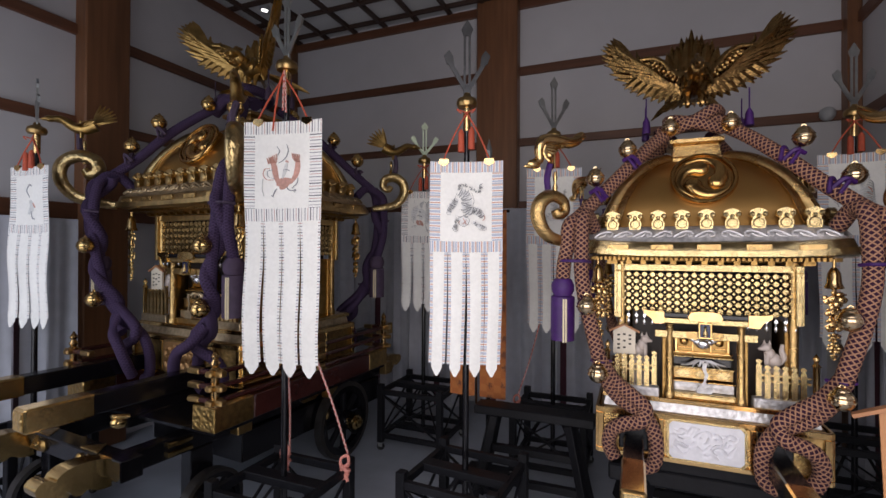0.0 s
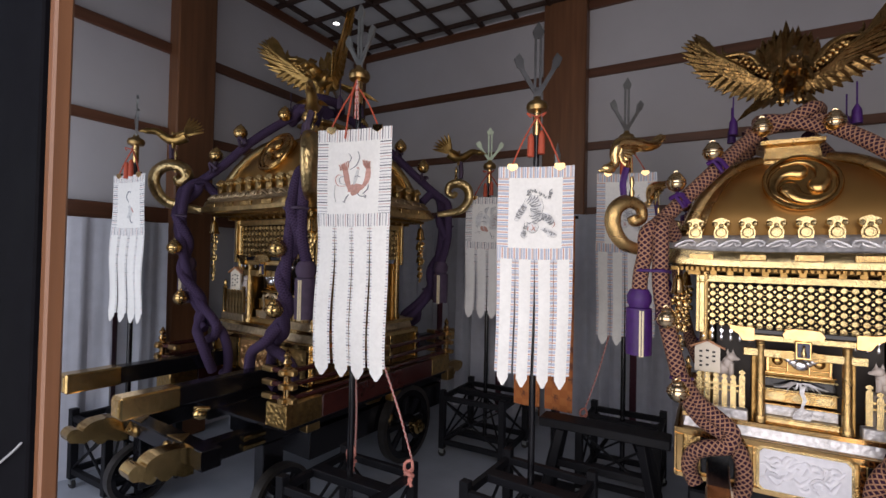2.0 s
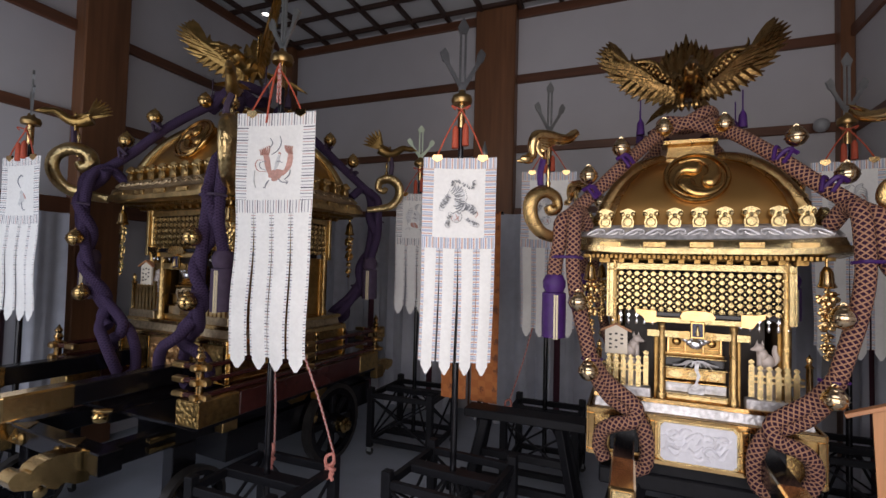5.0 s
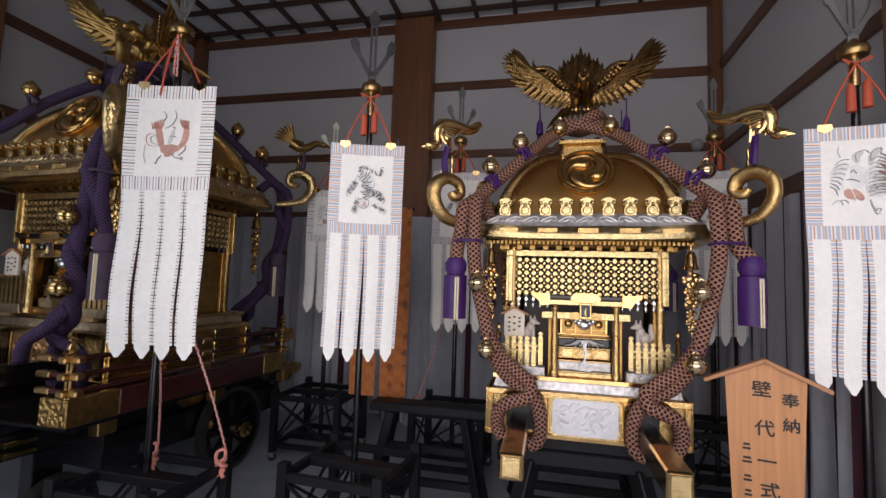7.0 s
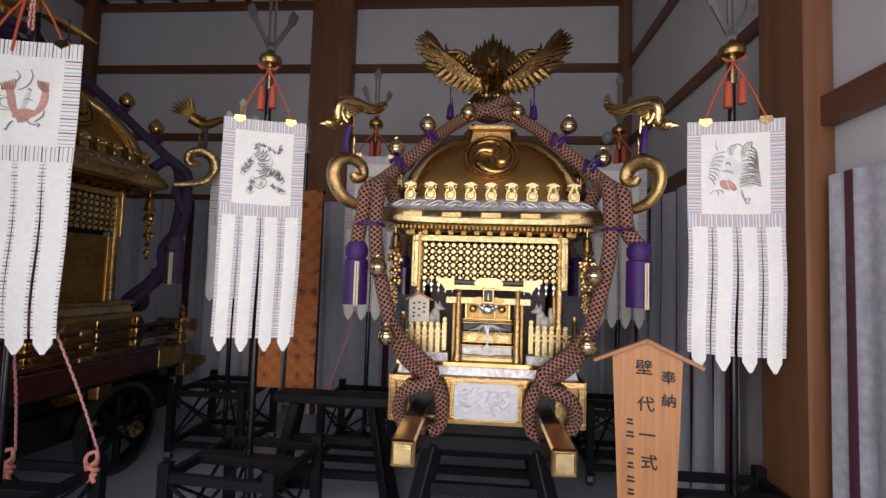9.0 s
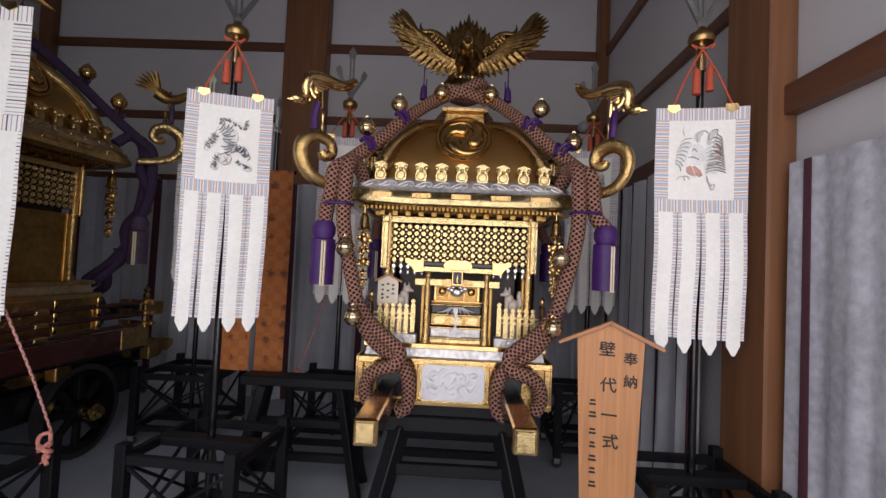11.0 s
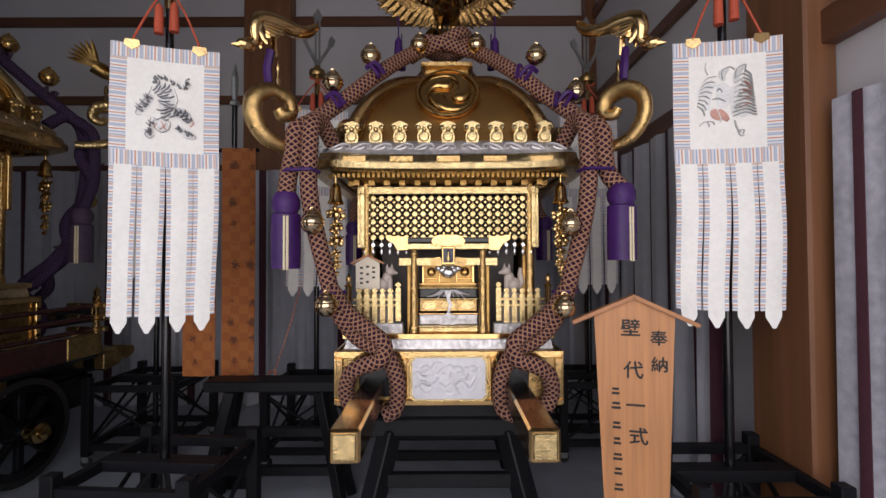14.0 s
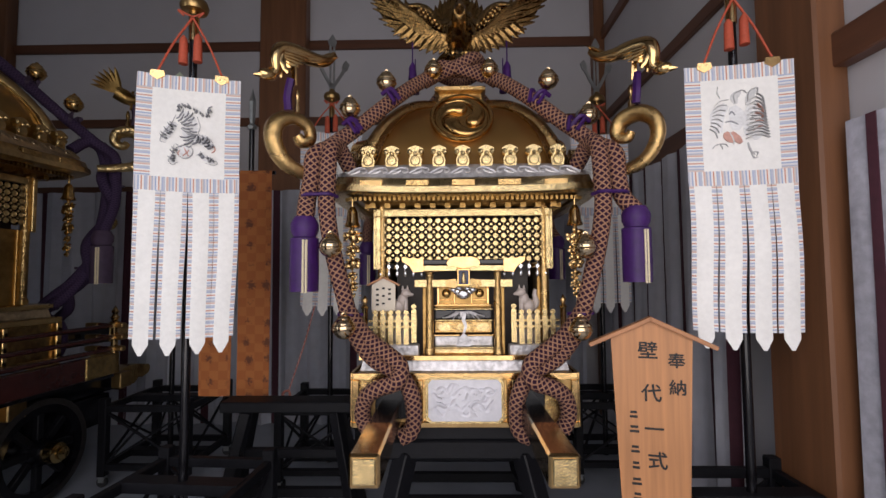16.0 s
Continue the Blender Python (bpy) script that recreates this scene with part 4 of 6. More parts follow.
    # ridges, crests, finial box
    for k in range(4):
        R = turn_z(90 * k)
        pts = []
        for h, z in ((0.497, 1.945), (0.47, 2.02), (0.43, 2.10), (0.38, 2.175), (0.315, 2.245), (0.24, 2.295), (0.16, 2.325)):
            d = h * 0.925
            pts.append((-d, -d, z + 0.012))
        part("ridge", tube(B(), smooth_path(pts, 3), 0.042 if plumed else 0.036, 8, 1.0), GOLD_PALE if plumed else GOLD_ENGRAVED, roof, "engraved ridge strip", True, R)
        # flat engraved bands on the roof beside its corners
        for side in (-1, 1):
            bm = B()
            rows = []
            for h, z in ((0.503, 1.945), (0.473, 2.02), (0.448, 2.085), (0.403, 2.16), (0.348, 2.225), (0.283, 2.275), (0.205, 2.314)):
                rows.append([bm.verts.new((side * h * f, -h * (1 - f ** 9) ** (1 / 9) - off, z + up)) for f, off, up in ((0.79, 0.0, 0.0), (0.79, 0.006, 0.005), (0.865, 0.007, 0.006), (0.925, 0.006, 0.005), (0.925, -0.004, 0.0))])
            for a, b in zip(rows, rows[1:]):
                for i in range(4):
                    bm.faces.new((a[i], a[i + 1], b[i + 1], b[i])[::side])
            part("roof_band", bm, GOLD_PALE if plumed else GOLD_ENGRAVED, roof, "flat engraved band beside the corner", True, R)
        CM = Matrix.Translation((0, -0.395, 2.182)) @ Matrix.Rotation(radians(63), 4, "X")
        crest = part("crest", lathe(B(), [(0.140, -0.12), (0.143, 0.0), (0.152, 0.006), (0.154, 0.020), (0.147, 0.028), (0.136, 0.027), (0.132, 0.014), (0.0, 0.012)], 40, CM), CREST_GOLD, roof, "round crest of three commas on a drum", True, R)
        for j in range(3):
            a0 = radians(120 * j + 100)
            flat = CM @ Matrix.Diagonal((1, 1, 0.5, 1))
            pts = [Vector((rr * math.cos(a0 + a), rr * math.sin(a0 + a), 0.036)) for rr, a in ((0.062, 0.0), (0.079, 0.5), (0.097, 1.0), (0.110, 1.5), (0.119, 2.0), (0.124, 2.6))]
            bm2 = tube(B(), smooth_path(pts, 4), lambda t: 0.036 * (1 - t) ** 0.9 + 0.005, 12)
            ball(bm2, pts[0], 0.041, 14)
            bmesh.ops.transform(bm2, matrix=flat, verts=list(bm2.verts))
            part("comma", bm2, CREST_GOLD, crest, smooth=True)
    bm = loft(B(), [(0.15, 2.325), (0.15, 2.345), (0.125, 2.36), (0.115, 2.42), (0.14, 2.435), (0.14, 2.455), (0.10, 2.462)], 30)
    part("finial_box", bm, GOLD_ENGRAVED, roof, "gilt box under the bird")
    part("knot", tube(tube(B(), smooth_path([(-0.2, -0.15, 2.475), (-0.11, -0.14, 2.53), (0, -0.13, 2.55), (0.11, -0.14, 2.53), (0.2, -0.15, 2.475)], 5), 0.042, 10), smooth_path([(-0.13, -0.17, 2.50), (-0.03, -0.19, 2.535), (0.08, -0.16, 2.60), (0.12, 0, 2.60), (0, 0.13, 2.59), (-0.13, 0, 2.585), (-0.12, -0.15, 2.56), (0.0, -0.19, 2.525), (0.13, -0.17, 2.49)], 5), 0.034, 10), rope, roof, "thick rope knotted round the finial", True)
    bird_body, plumes = phoenix_mesh(0.9 if plumed else 0.15)
    phoenix = part("phoenix_ornament", bird_body, gold_bird, T, "gilt bird with raised wings", True, Matrix.Translation((0, 0.0, 2.665)) @ turn_z(bird_turn) @ Matrix.Scale(bird_size, 4))
    for f in plumes:
        part("feather", f, gold_bird, phoenix)
    # corners: hooks, birds, ropes, bells, tassels
    hook = B()
    tube(hook, smooth_path([(-0.14, 0, -0.14), (-0.05, 0, -0.125), (0.045, 0, -0.095), (0.10, 0, -0.02), (0.095, 0, 0.06), (0.03, 0, 0.105), (-0.045, 0, 0.085), (-0.06, 0, 0.03), (-0.02, 0, 0.01), (0.0, 0, 0.035)], 5), lambda t: 0.017 + 0.022 * math.sin(math.pi * min(1, 0.1 + 0.8 * t)), 12, 0.75)
    bird = small_bird_mesh(plumed)
    h0 = b0 = None
    for k, ang in enumerate((225, 315, 45, 135)):
        front = k < 2
        A = turn_z(ang)
        mm = A @ Matrix.Translation((0.985, 0, 1.987))
        hm = mm @ Matrix.Scale(hook_size * (0.8 if plumed and not front else 1.0), 4)
        if h0 is None:
            h0 = part("roof_hook", hook, hook_gold or GOLD_ENGRAVED, T, "gilt curled hook at the roof corner", True, hm)
            b0 = part("bird_ornament", bird, gold_bird if plumed else GOLD, T, "small gilt bird on the hook", True, A @ Matrix.Translation((0.985, 0, 2.29)) @ turn_z(180) @ Matrix.Scale(1.0 if plumed else hook_size, 4))
        else:
            again(h0, hm)
            again(b0, A @ Matrix.Translation((0.985, 0, 2.29)) @ turn_z(180) @ Matrix.Scale(1.0 if plumed else hook_size, 4))
        part("finial_rod", lathe(B(), [(0.010, 0.08), (0.018, 0.10), (0.008, 0.12), (0.014, 0.15), (0.006, 0.17), (0.012, 0.20), (0.006, 0.23)], 8), GOLD, T, smooth=True, at=mm)
        part("ribbon", tube(B(), smooth_path([(0.03, 0.0, 0.27), (0.035, -0.02, 0.2), (0.03, -0.02, 0.14)], 3), 0.017, 6), silk, T, "ribbon on the bird", True, mm)
        # ropes in the corner's own quarter: x runs to the corner's side, y to its front
        sx, sy = (-1, -1) if ang == 225 else (1, -1) if ang == 315 else (1, 1) if ang == 45 else (-1, 1)

        def S(pts):
            return smooth_path([(sx * x, sy * y, z) for x, y, z in pts], 6)

        ridge = S([(0.10, 0.14, 2.53), (0.22, 0.26, 2.42), (0.34, 0.39, 2.28), (0.475, 0.49, 2.125), (0.58, 0.60, 2.0), (0.63, 0.675, 1.94), (0.635, 0.69, 1.84), ((0.648 + drop[0]) / 2, 0.695, (1.84 + drop[2]) / 2), (drop[0] + (0.04 * lean if sx > 0 else 0.0), drop[1], drop[2] + (0.03 * lean if sx > 0 else 0.0))])
        part("rope", tube(B(), ridge, rr, 12), rope, T, "thick braided rope along the ridge", True)
        part("rope", tube(B(), S([(0.52, 0.50, 1.93), (0.55, 0.58, 2.00), (0.566, 0.66, 1.97), (0.566, 0.70, 1.85), (0.565, 0.71, 1.70), (0.54, 0.71, 1.54), (0.50, 0.69, 1.36), (0.46, 0.66, 1.20), (0.39, 0.60, 1.08), (0.285, 0.575, 1.01), (0.232, 0.565, 0.92), (0.222, 0.56, 0.83), (0.235, 0.56, 0.76), (0.28, 0.56, 0.735)]), rr, 12), rope, T, "thick braided rope hanging to the carrying pole", True)
        part("rope", tube(B(), S([(0.49, 0.69, 1.30), (0.42, 0.64, 1.18), (0.34, 0.62, 1.11), (0.275, 0.615, 1.05), (0.29, 0.62, 0.985), (0.37, 0.61, 0.955), (0.425, 0.585, 0.91), (0.442, 0.565, 0.83), (0.415, 0.56, 0.765)]), rr, 12), rope, T, "thick braided rope looped round the carrying pole", True)
        if plumed:
            hang = S([(0.56, 0.62, 1.99), (0.60, 0.67, 1.88), (0.585, 0.70, 1.74), (0.555, 0.70, 1.58), (0.52, 0.69, 1.42), (0.47, 0.67, 1.27), (0.41, 0.65, 1.13), (0.34, 0.63, 1.03)])
            strand = [p + Vector((0.036 * math.cos(0.42 * i), 0.036 * math.sin(0.42 * i), 0.0)) for i, p in enumerate(hang)]
            part("rope", tube(B(), strand, rr, 12), rope, T, "second strand twisted round the hanging rope", True)
            part("rope", tube(B(), S([(0.40, 0.64, 1.12), (0.35, 0.70, 1.03), (0.27, 0.72, 0.97), (0.22, 0.70, 0.86), (0.23, 0.66, 0.78)]), rr, 12), rope, T, "rope looped over the carrying pole", True)
        part("rope_tie", tube(B(), S([(0.678, 0.69, 1.76), (0.65, 0.735, 1.765), (0.60, 0.745, 1.765), (0.55, 0.745, 1.765), (0.525, 0.70, 1.76)]), 0.008, 6), silk, T, "purple cord binding the rope", True)
        part("rope_tie", tube(B(), S([(0.43, 0.65, 1.27), (0.47, 0.71, 1.275), (0.52, 0.69, 1.275)]), 0.008, 6), silk, T, "purple cord binding the rope", True)
        for x, y, z in ((0.34, 0.39, 2.28), (0.49, 0.505, 2.105)):
            part("rope_tie", tube(B(), S([(x - 0.02, y + 0.05, z - 0.03), (x + 0.0, y + 0.02, z + 0.04), (x + 0.045, y - 0.03, z - 0.01)]), 0.010, 6), silk, T, "purple cord binding the rope", True)
        # the ropes and bells of one side hang a little further out
        out = lean if sx > 0 else 0.0
        strung = ((0.14 + 0.01 * out, 0.24, 2.50), (0.358 + 0.055 * out, 0.435, 2.355), (0.515 + 0.06 * out, 0.515, 2.20 - 0.045 * out))
        for c in (*strung, (0.535 - 0.06 * out, 0.765, 1.55 - 0.01 * out), (0.485 - 0.03 * out, 0.74, 1.225 - 0.01 * out)):
            bell(T, BELL_GOLD if GOLD.name == "polished_gold" else GOLD, (sx * c[0], sy * c[1], c[2]))
        for a, b in ((strung[1], (0.345 + 0.04 * out, 0.40, 2.28 - 0.02 * out)), (strung[2], (0.505 + 0.03 * out, 0.51, 2.10))):
            part("bell_stem", tube(B(), S([a, b]), 0.007, 6), silk, T, smooth=True)
            part("bell_ribbon", tube(tube(B(), S([(b[0] - 0.05, b[1] + 0.03, b[2] - 0.005), (b[0] - 0.01, b[1] + 0.055, b[2] + 0.035), (b[0] + 0.035, b[1] + 0.03, b[2] + 0.02)]), 0.011, 6), S([(b[0] - 0.03, b[1] + 0.06, b[2] - 0.03), (b[0] + 0.01, b[1] + 0.05, b[2] + 0.03)]), 0.009, 6), silk, T, "ribbon knotted under the bell", True)
        tassel(T, (sx * (drop[0] + 0.04 * out), sy * drop[1], drop[2] + 0.03 * out), silk, CREAM)
        # chain of gilt pendants under the eave corner
        px, py = sx * 0.50, sy * 0.52
        bm = lathe(B(), [(0.006, 1.78), (0.006, 1.745), (0.012, 1.742), (0.024, 1.72), (0.028, 1.675), (0.037, 1.655), (0.03, 1.65), (0.01, 1.648), (0.004, 1.63)], 14, Matrix.Translation((px, py, 0)))
        lathe(bm, [(0.003, 1.64), (0.003, 1.33)], 6, Matrix.Translation((px, py, 0)))
        rng = random.Random(k * 7 + 1)
        for z, w in ((1.605, 0.040), (1.545, 0.030), (1.49, 0.034), (1.43, 0.022), (1.385, 0.026), (1.345, 0.014)):
            for e in range(7):
                a = 6.283 * e / 7 + rng.uniform(-0.3, 0.3)
                ball(bm, (px + w * 0.75 * math.cos(a), py + 0.006 * (e % 2), z + w * 0.7 * math.sin(a)), w * rng.uniform(0.22, 0.42), 6, (1.2, 0.5, 1.0))
            ball(bm, (px, py, z), w * 0.5, 7, (1.1, 0.5, 1.0))
            tube(bm, smooth_path([(px - w, py, z - w * 0.3), (px - w * 0.2, py - 0.006, z + w * 0.2), (px + w * 1.1, py, z + w * 0.5)], 3), 0.004, 5)
        part("pendant_chain", bm, GOLD, T, "chain of gilt pendants", True)
        part("bow_tassel", tube(lathe(B(), [(0.004, 0.0), (0.02, -0.03), (0.024, -0.10), (0.0, -0.101)], 9, Matrix.Translation((sx * 0.26, sy * 0.10, 2.61))), [Vector((sx * 0.26, sy * 0.10, z)) for z in (2.60, 2.66, 2.72)], 0.004, 5), silk, T, "small purple bow and tassel below the wing", True)
    return T


def carrying_pole(parent, x, y0, y1, z0, z1, w, capl, gilt, plate):
    p = part("carrying_pole", box(B(), (x - w / 2, y0, z0), (x + w / 2, y1, z1), 0.006), LACQUER, parent, "black lacquered carrying pole")
    for s, y in ((-1, y0), (1, y1)):
        a, b = sorted((y - s * capl, y + s * 0.004))
        part("pole_cap", box(B(), (x - w / 2 - 0.004, a, z0 - 0.004), (x + w / 2 + 0.004, b, z1 + 0.004), 0.008), gilt, p, "gilt pole end")
        a, b = sorted((y, y + s * 0.010))
        bm = box(B(), (x - w / 2 + 0.008, a, z0 + 0.008), (x + w / 2 - 0.008, b, z1 - 0.008), 0.004)
        part("end_plate", bm, plate, p, "engraved gilt end plate")
    return p


SH1 = portable_shrine(pose(0, 0.5, 0), "large gilt portable shrine with brown netted ropes and purple tassels", ROPE_BROWN, PURPLE, GOLD_ROOF, BIRD_GOLD, (GOLD, GOLD_ENGRAVED, GOLD_PALE, SILVER, STONE), "portable shrines in the hall", lean=1.0)
for x in (-0.326, 0.284):
    carrying_pole(SH1, x, -1.155, 1.1, 0.787, 0.885, 0.09, 0.31, GOLD, GOLD_PALE)

# dark of the pole holes and rope shadow, put on as black plates
for x in (-0.326, 0.284):
    part("pole_hole_shade", box(B(), (x - 0.07, -0.5155, 0.80), (x + 0.07, -0.50, 0.966), 0.004), LACQUER, SH1, "black plate standing in for the shaded pole hole")

# trestle below the shrine
T = thing("trestle", pose(0, 0.5, 0), "black wooden trestle carrying the gilt shrine", "trestle")
part("top_frame", box(B(), (-0.45, -0.46, 0.60), (0.45, 0.46, 0.688), 0.01), BLACK, T)
part("bearer", box(B(), (-0.26, -0.47, 0.69), (0.26, 0.47, 0.762), 0.01), BLACK, T)
for sx in (-1, 1):
    for sy in (-1, 1):
        part("leg", bar(B(), (sx * 0.27, sy * 0.42, 0.62), (sx * 0.42, sy * 0.60, 0.0), 0.085, 0.085, 0.006), BLACK, T)
for z, x, y in ((0.42, 0.31, 0.47), (0.25, 0.35, 0.52), (0.10, 0.39, 0.565)):
    for sy in (-1, 1):
        part("rung", box(B(), (-x, sy * y - 0.02, z - 0.03), (x, sy * y + 0.02, z + 0.03), 0.004), BLACK, T)
    for sx in (-1, 1):
        part("rung", box(B(), (sx * x - 0.02, -y, z - 0.025), (sx * x + 0.02, y, z + 0.025), 0.004), BLACK, T)

LM = pose(-3.29, 0.40, -0.022, 0, 0, -4.4) @ Matrix.Scale(1.2, 4)
SH2 = portable_shrine(LM, "gilt portable shrine with dull purple braided ropes on a black cart", ROPE_PURPLE, MAUVE, TUNED_ROOF, TUNED_BIRD, (TUNED, TUNED_ENGRAVED, TUNED_PALE, AGED_SILVER, AGED_PANEL), "portable shrines in the hall", (0.61, 0.64, 1.47), 0.030, 2, 1.04, 1.25, HOOK_GOLD, True)
for x in (-0.315, 0.315):
    carrying_pole(SH2, x, -1.40, 1.25, 0.793, 0.885, 0.086, 0.25, TUNED, TUNED_ENGRAVED)

# railing round the foot of the second shrine
W = thing("shrine_railing", pose(-3.29, 0.40, 0, 0, 0, -2), "dark red railing with gilt corners round the shrine's foot", "railing")
for k, (hx, hy) in enumerate(((0.74, 0.965), (0.965, 0.74), (0.74, 0.965), (0.965, 0.74))):
    R = turn_z(90 * k)
    segs = ((-hx, -hx + 0.19), (hx - 0.19, hx)) if k % 2 == 0 else ((-hx, hx),)
    for a, b in segs:
        for c, d, mm in (((a, b, GOLD_WOVEN),) if k % 2 == 0 else ((a, a + 0.3, GOLD_WOVEN), (a + 0.302, b - 0.302, RED_LACQUER), (b - 0.3, b, GOLD_WOVEN))):
            part("foot_plate", box(B(), (c, -hy, 0.735), (d, -hy + 0.05, 0.885), 0.006), mm, W, "woven-pattern gilt plate" if mm == GOLD_WOVEN else "dark red plinth", at=R)
        for z in (0.90, 0.985, 1.07):
            part("rail", box(B(), (a - 0.015, -hy + 0.005, z), (b + 0.015, -hy + 0.045, z + 0.028), 0.008), RED_LACQUER, W, at=R)
            for e in ((a, b) if k % 2 == 0 else (a + 0.02, b - 0.02, 0)):
                part("rail_cap", box(B(), (e - 0.05, -hy, z - 0.004), (e + 0.05, -hy + 0.05, z + 0.032), 0.008), BRONZE, W, at=R)
    if k % 2 == 0:
        for sx in (-1, 1):
            part("knob_post", lathe(B(), [(0.024, 0.885), (0.024, 1.085), (0.034, 1.105), (0.02, 1.12), (0.03, 1.14), (0.016, 1.165), (0.026, 1.185), (0.0, 1.23)], 12, Matrix.Translation((sx * (hx - 0.025), -hy + 0.025, 0))), GOLD, W, "gilt turned knob post", True, R)
part("floor_board", box(B(), (-0.72, -0.94, 0.71), (0.72, 0.94, 0.73)), LACQUER, W)

# cart
C = thing("cart", pose(-3.29, 0.40, 0.035, 0, 0, -4.4), "black wooden cart with gilt fittings and iron-tyred wheels", "cart")
for sx in (-1, 1):
    x = sx * 0.42
    bm = box(B(), (x - 0.05, -1.40, 0.52), (x + 0.05, 1.35, 0.64), 0.008)
    part("side_beam", bm, LACQUER, C)
    for s, y in ((-1, -1.62), (1, 1.57)):
        prof = [(p.x, p.z) for p in smooth_path([(-0.03, 0, 0.615), (-0.035, 0, 0.645), (-0.012, 0, 0.672), (0.02, 0, 0.672), (0.045, 0, 0.652), (0.06, 0, 0.672), (0.10, 0, 0.694), (0.17, 0, 0.700), (0.24, 0, 0.690), (0.30, 0, 0.675)], 5)]
        prof += [(p.x, p.z) for p in smooth_path([(0.30, 0, 0.525), (0.24, 0, 0.53), (0.19, 0, 0.555), (0.16, 0, 0.54), (0.125, 0, 0.552), (0.095, 0, 0.585), (0.06, 0, 0.572), (0.02, 0, 0.585), (-0.015, 0, 0.595)], 5)]
        part("beam_end", prism(B(), prof, -0.056, 0.056, Matrix.Translation((x, y, -0.02)) @ turn_z(90 if s < 0 else -90)), TUNED, C, "carved dull-brass beam end")
    for wy, wr in ((-0.78 if sx > 0 else -1.16, 0.215), (0.52, 0.33)):
        k = wr / 0.275
        wm = Matrix.Translation((sx * 0.555, wy, wr - 0.035)) @ Matrix.Rotation(radians(90), 4, "Y")
        wh = part("wheel", hoop(B(), [(0.20 * k, -0.028), (0.245 * k, -0.035), (0.245 * k, 0.035), (0.20 * k, 0.028)]), LACQUER, C, "black wheel", True, wm)
        part("tyre", hoop(B(), [(0.243 * k, -0.038), (0.273 * k, -0.036), (0.275 * k, 0.036), (0.243 * k, 0.038)]), IRON, wh, smooth=True)
        for i in range(8):
            part("spoke", box(B(), (-0.022, 0.04, -0.02), (0.022, 0.215 * k, 0.02), 0.004), BLACK, wh, at=turn_z(45 * i))
        part("hub", lathe(B(), [(0.07, -0.08), (0.085, -0.04), (0.085, 0.04), (0.07, 0.09 * 1)], 18), LACQUER, wh, smooth=True)
        part("axle_block", box(B(), (sx * 0.42 - 0.05, wy - 0.08, wr - 0.09), (sx * 0.42 + 0.05, wy + 0.08, 0.52), 0.006), LACQUER, C)
        for s in (-1, 1):
            part("hub_cap", lathe(B(), [(0.06, 0.07), (0.066, 0.10), (0.062, 0.15), (0.04, 0.16), (0.04, 0.185), (0.02, 0.195), (0.0, 0.197)], 16, Matrix.Scale(s, 4, (0, 0, 1))), TUNED, wh, "brass hub cap", True)
for y in (-1.28, -0.55, 0.35, 1.2):
    part("cross_beam", box(B(), (-0.55, y - 0.055, 0.55), (0.55, y + 0.055, 0.655), 0.008), LACQUER, C)
    for sx in (-1, 1):
        part("stud", lathe(B(), [(0.035, 0), (0.035, 0.01), (0.02, 0.022), (0, 0.026)], 12, Matrix.Translation((sx * 0.20, y - 0.056, 0.60)) @ Matrix.Rotation(radians(90), 4, "X")), GOLD_DARK, C, "round brass stud", True)
        part("cross_cap", box(B(), (sx * 0.55 - 0.04, y - 0.06, 0.545), (sx * 0.55 + 0.04, y + 0.06, 0.66), 0.006), LACQUER if y < -1 else BRONZE, C, "" if y < -1 else "brass beam cap")
for sx in (-1, 1):
    part("plaque", prism(B(), [(-0.13, 0.0), (-0.07, -0.045), (0.07, -0.045), (0.13, 0.0), (0.07, 0.045), (-0.07, 0.045)], -0.008, 0.008, Matrix.Translation((sx * 0.475, 0.18, 0.585)) @ turn_z(90)), BRONZE, C, "engraved brass plaque")
# gilt plates on the front cross-beam and bars on the side beams
for sx in (-1, 1):
    tri = part("corner_plate", prism(B(), [(-0.085, -0.042), (0.085, -0.042), (0.0, 0.045)], -0.006, 0.006, Matrix.Translation((sx * 0.28, -1.337, 0.602))), TUNED_ENGRAVED, C, "triangular pierced brass plate")
    part("boss", lathe(B(), [(0.018, 0), (0.014, 0.012), (0, 0.016)], 10, Matrix.Translation((sx * 0.28, -1.344, 0.592)) @ Matrix.Rotation(radians(90), 4, "X")), TUNED, tri, smooth=True)
    part("top_plate", prism(B(), [(-0.085, -0.045), (0.085, -0.045), (0.0, 0.045)], -0.004, 0.004, Matrix.Translation((sx * 0.26, -1.28, 0.658)) @ Matrix.Rotation(radians(-90), 4, "X")), TUNED_ENGRAVED, C, "triangular pierced brass plate")
    for z in (0.552, 0.607):
        part("side_bar", box(B(), (sx * 0.482 - 0.014, -1.02, z - 0.015), (sx * 0.482 + 0.014, -0.86, z + 0.015), 0.006), TUNED, C, "brass bar")
part("skirt", box(B(), (-0.498, -0.50, 0.30), (0.498, 1.15, 0.515), 0.006), LACQUER, C, "black lacquered side skirt")
part("draw_beam", box(B(), (-0.05, -1.0, 0.63), (0.05, -0.2, 0.70), 0.006), LACQUER, C)
part("carved_end", tube(ball(B(), (0, -1.02, 0.672), 0.05, 10, (0.9, 1.2, 0.8)), smooth_path([(0.03, -0.98, 0.70), (0.0, -1.06, 0.715), (-0.03, -1.02, 0.70), (0.0, -0.97, 0.69)], 4), 0.018, 8), TUNED, C, "carved gilt beam end", True)
part("axle", bar(B(), (-0.52, 0.52, 0.295), (0.52, 0.52, 0.295), 0.06, 0.06, 0.008), LACQUER, C)

# ---- banners on stands ----


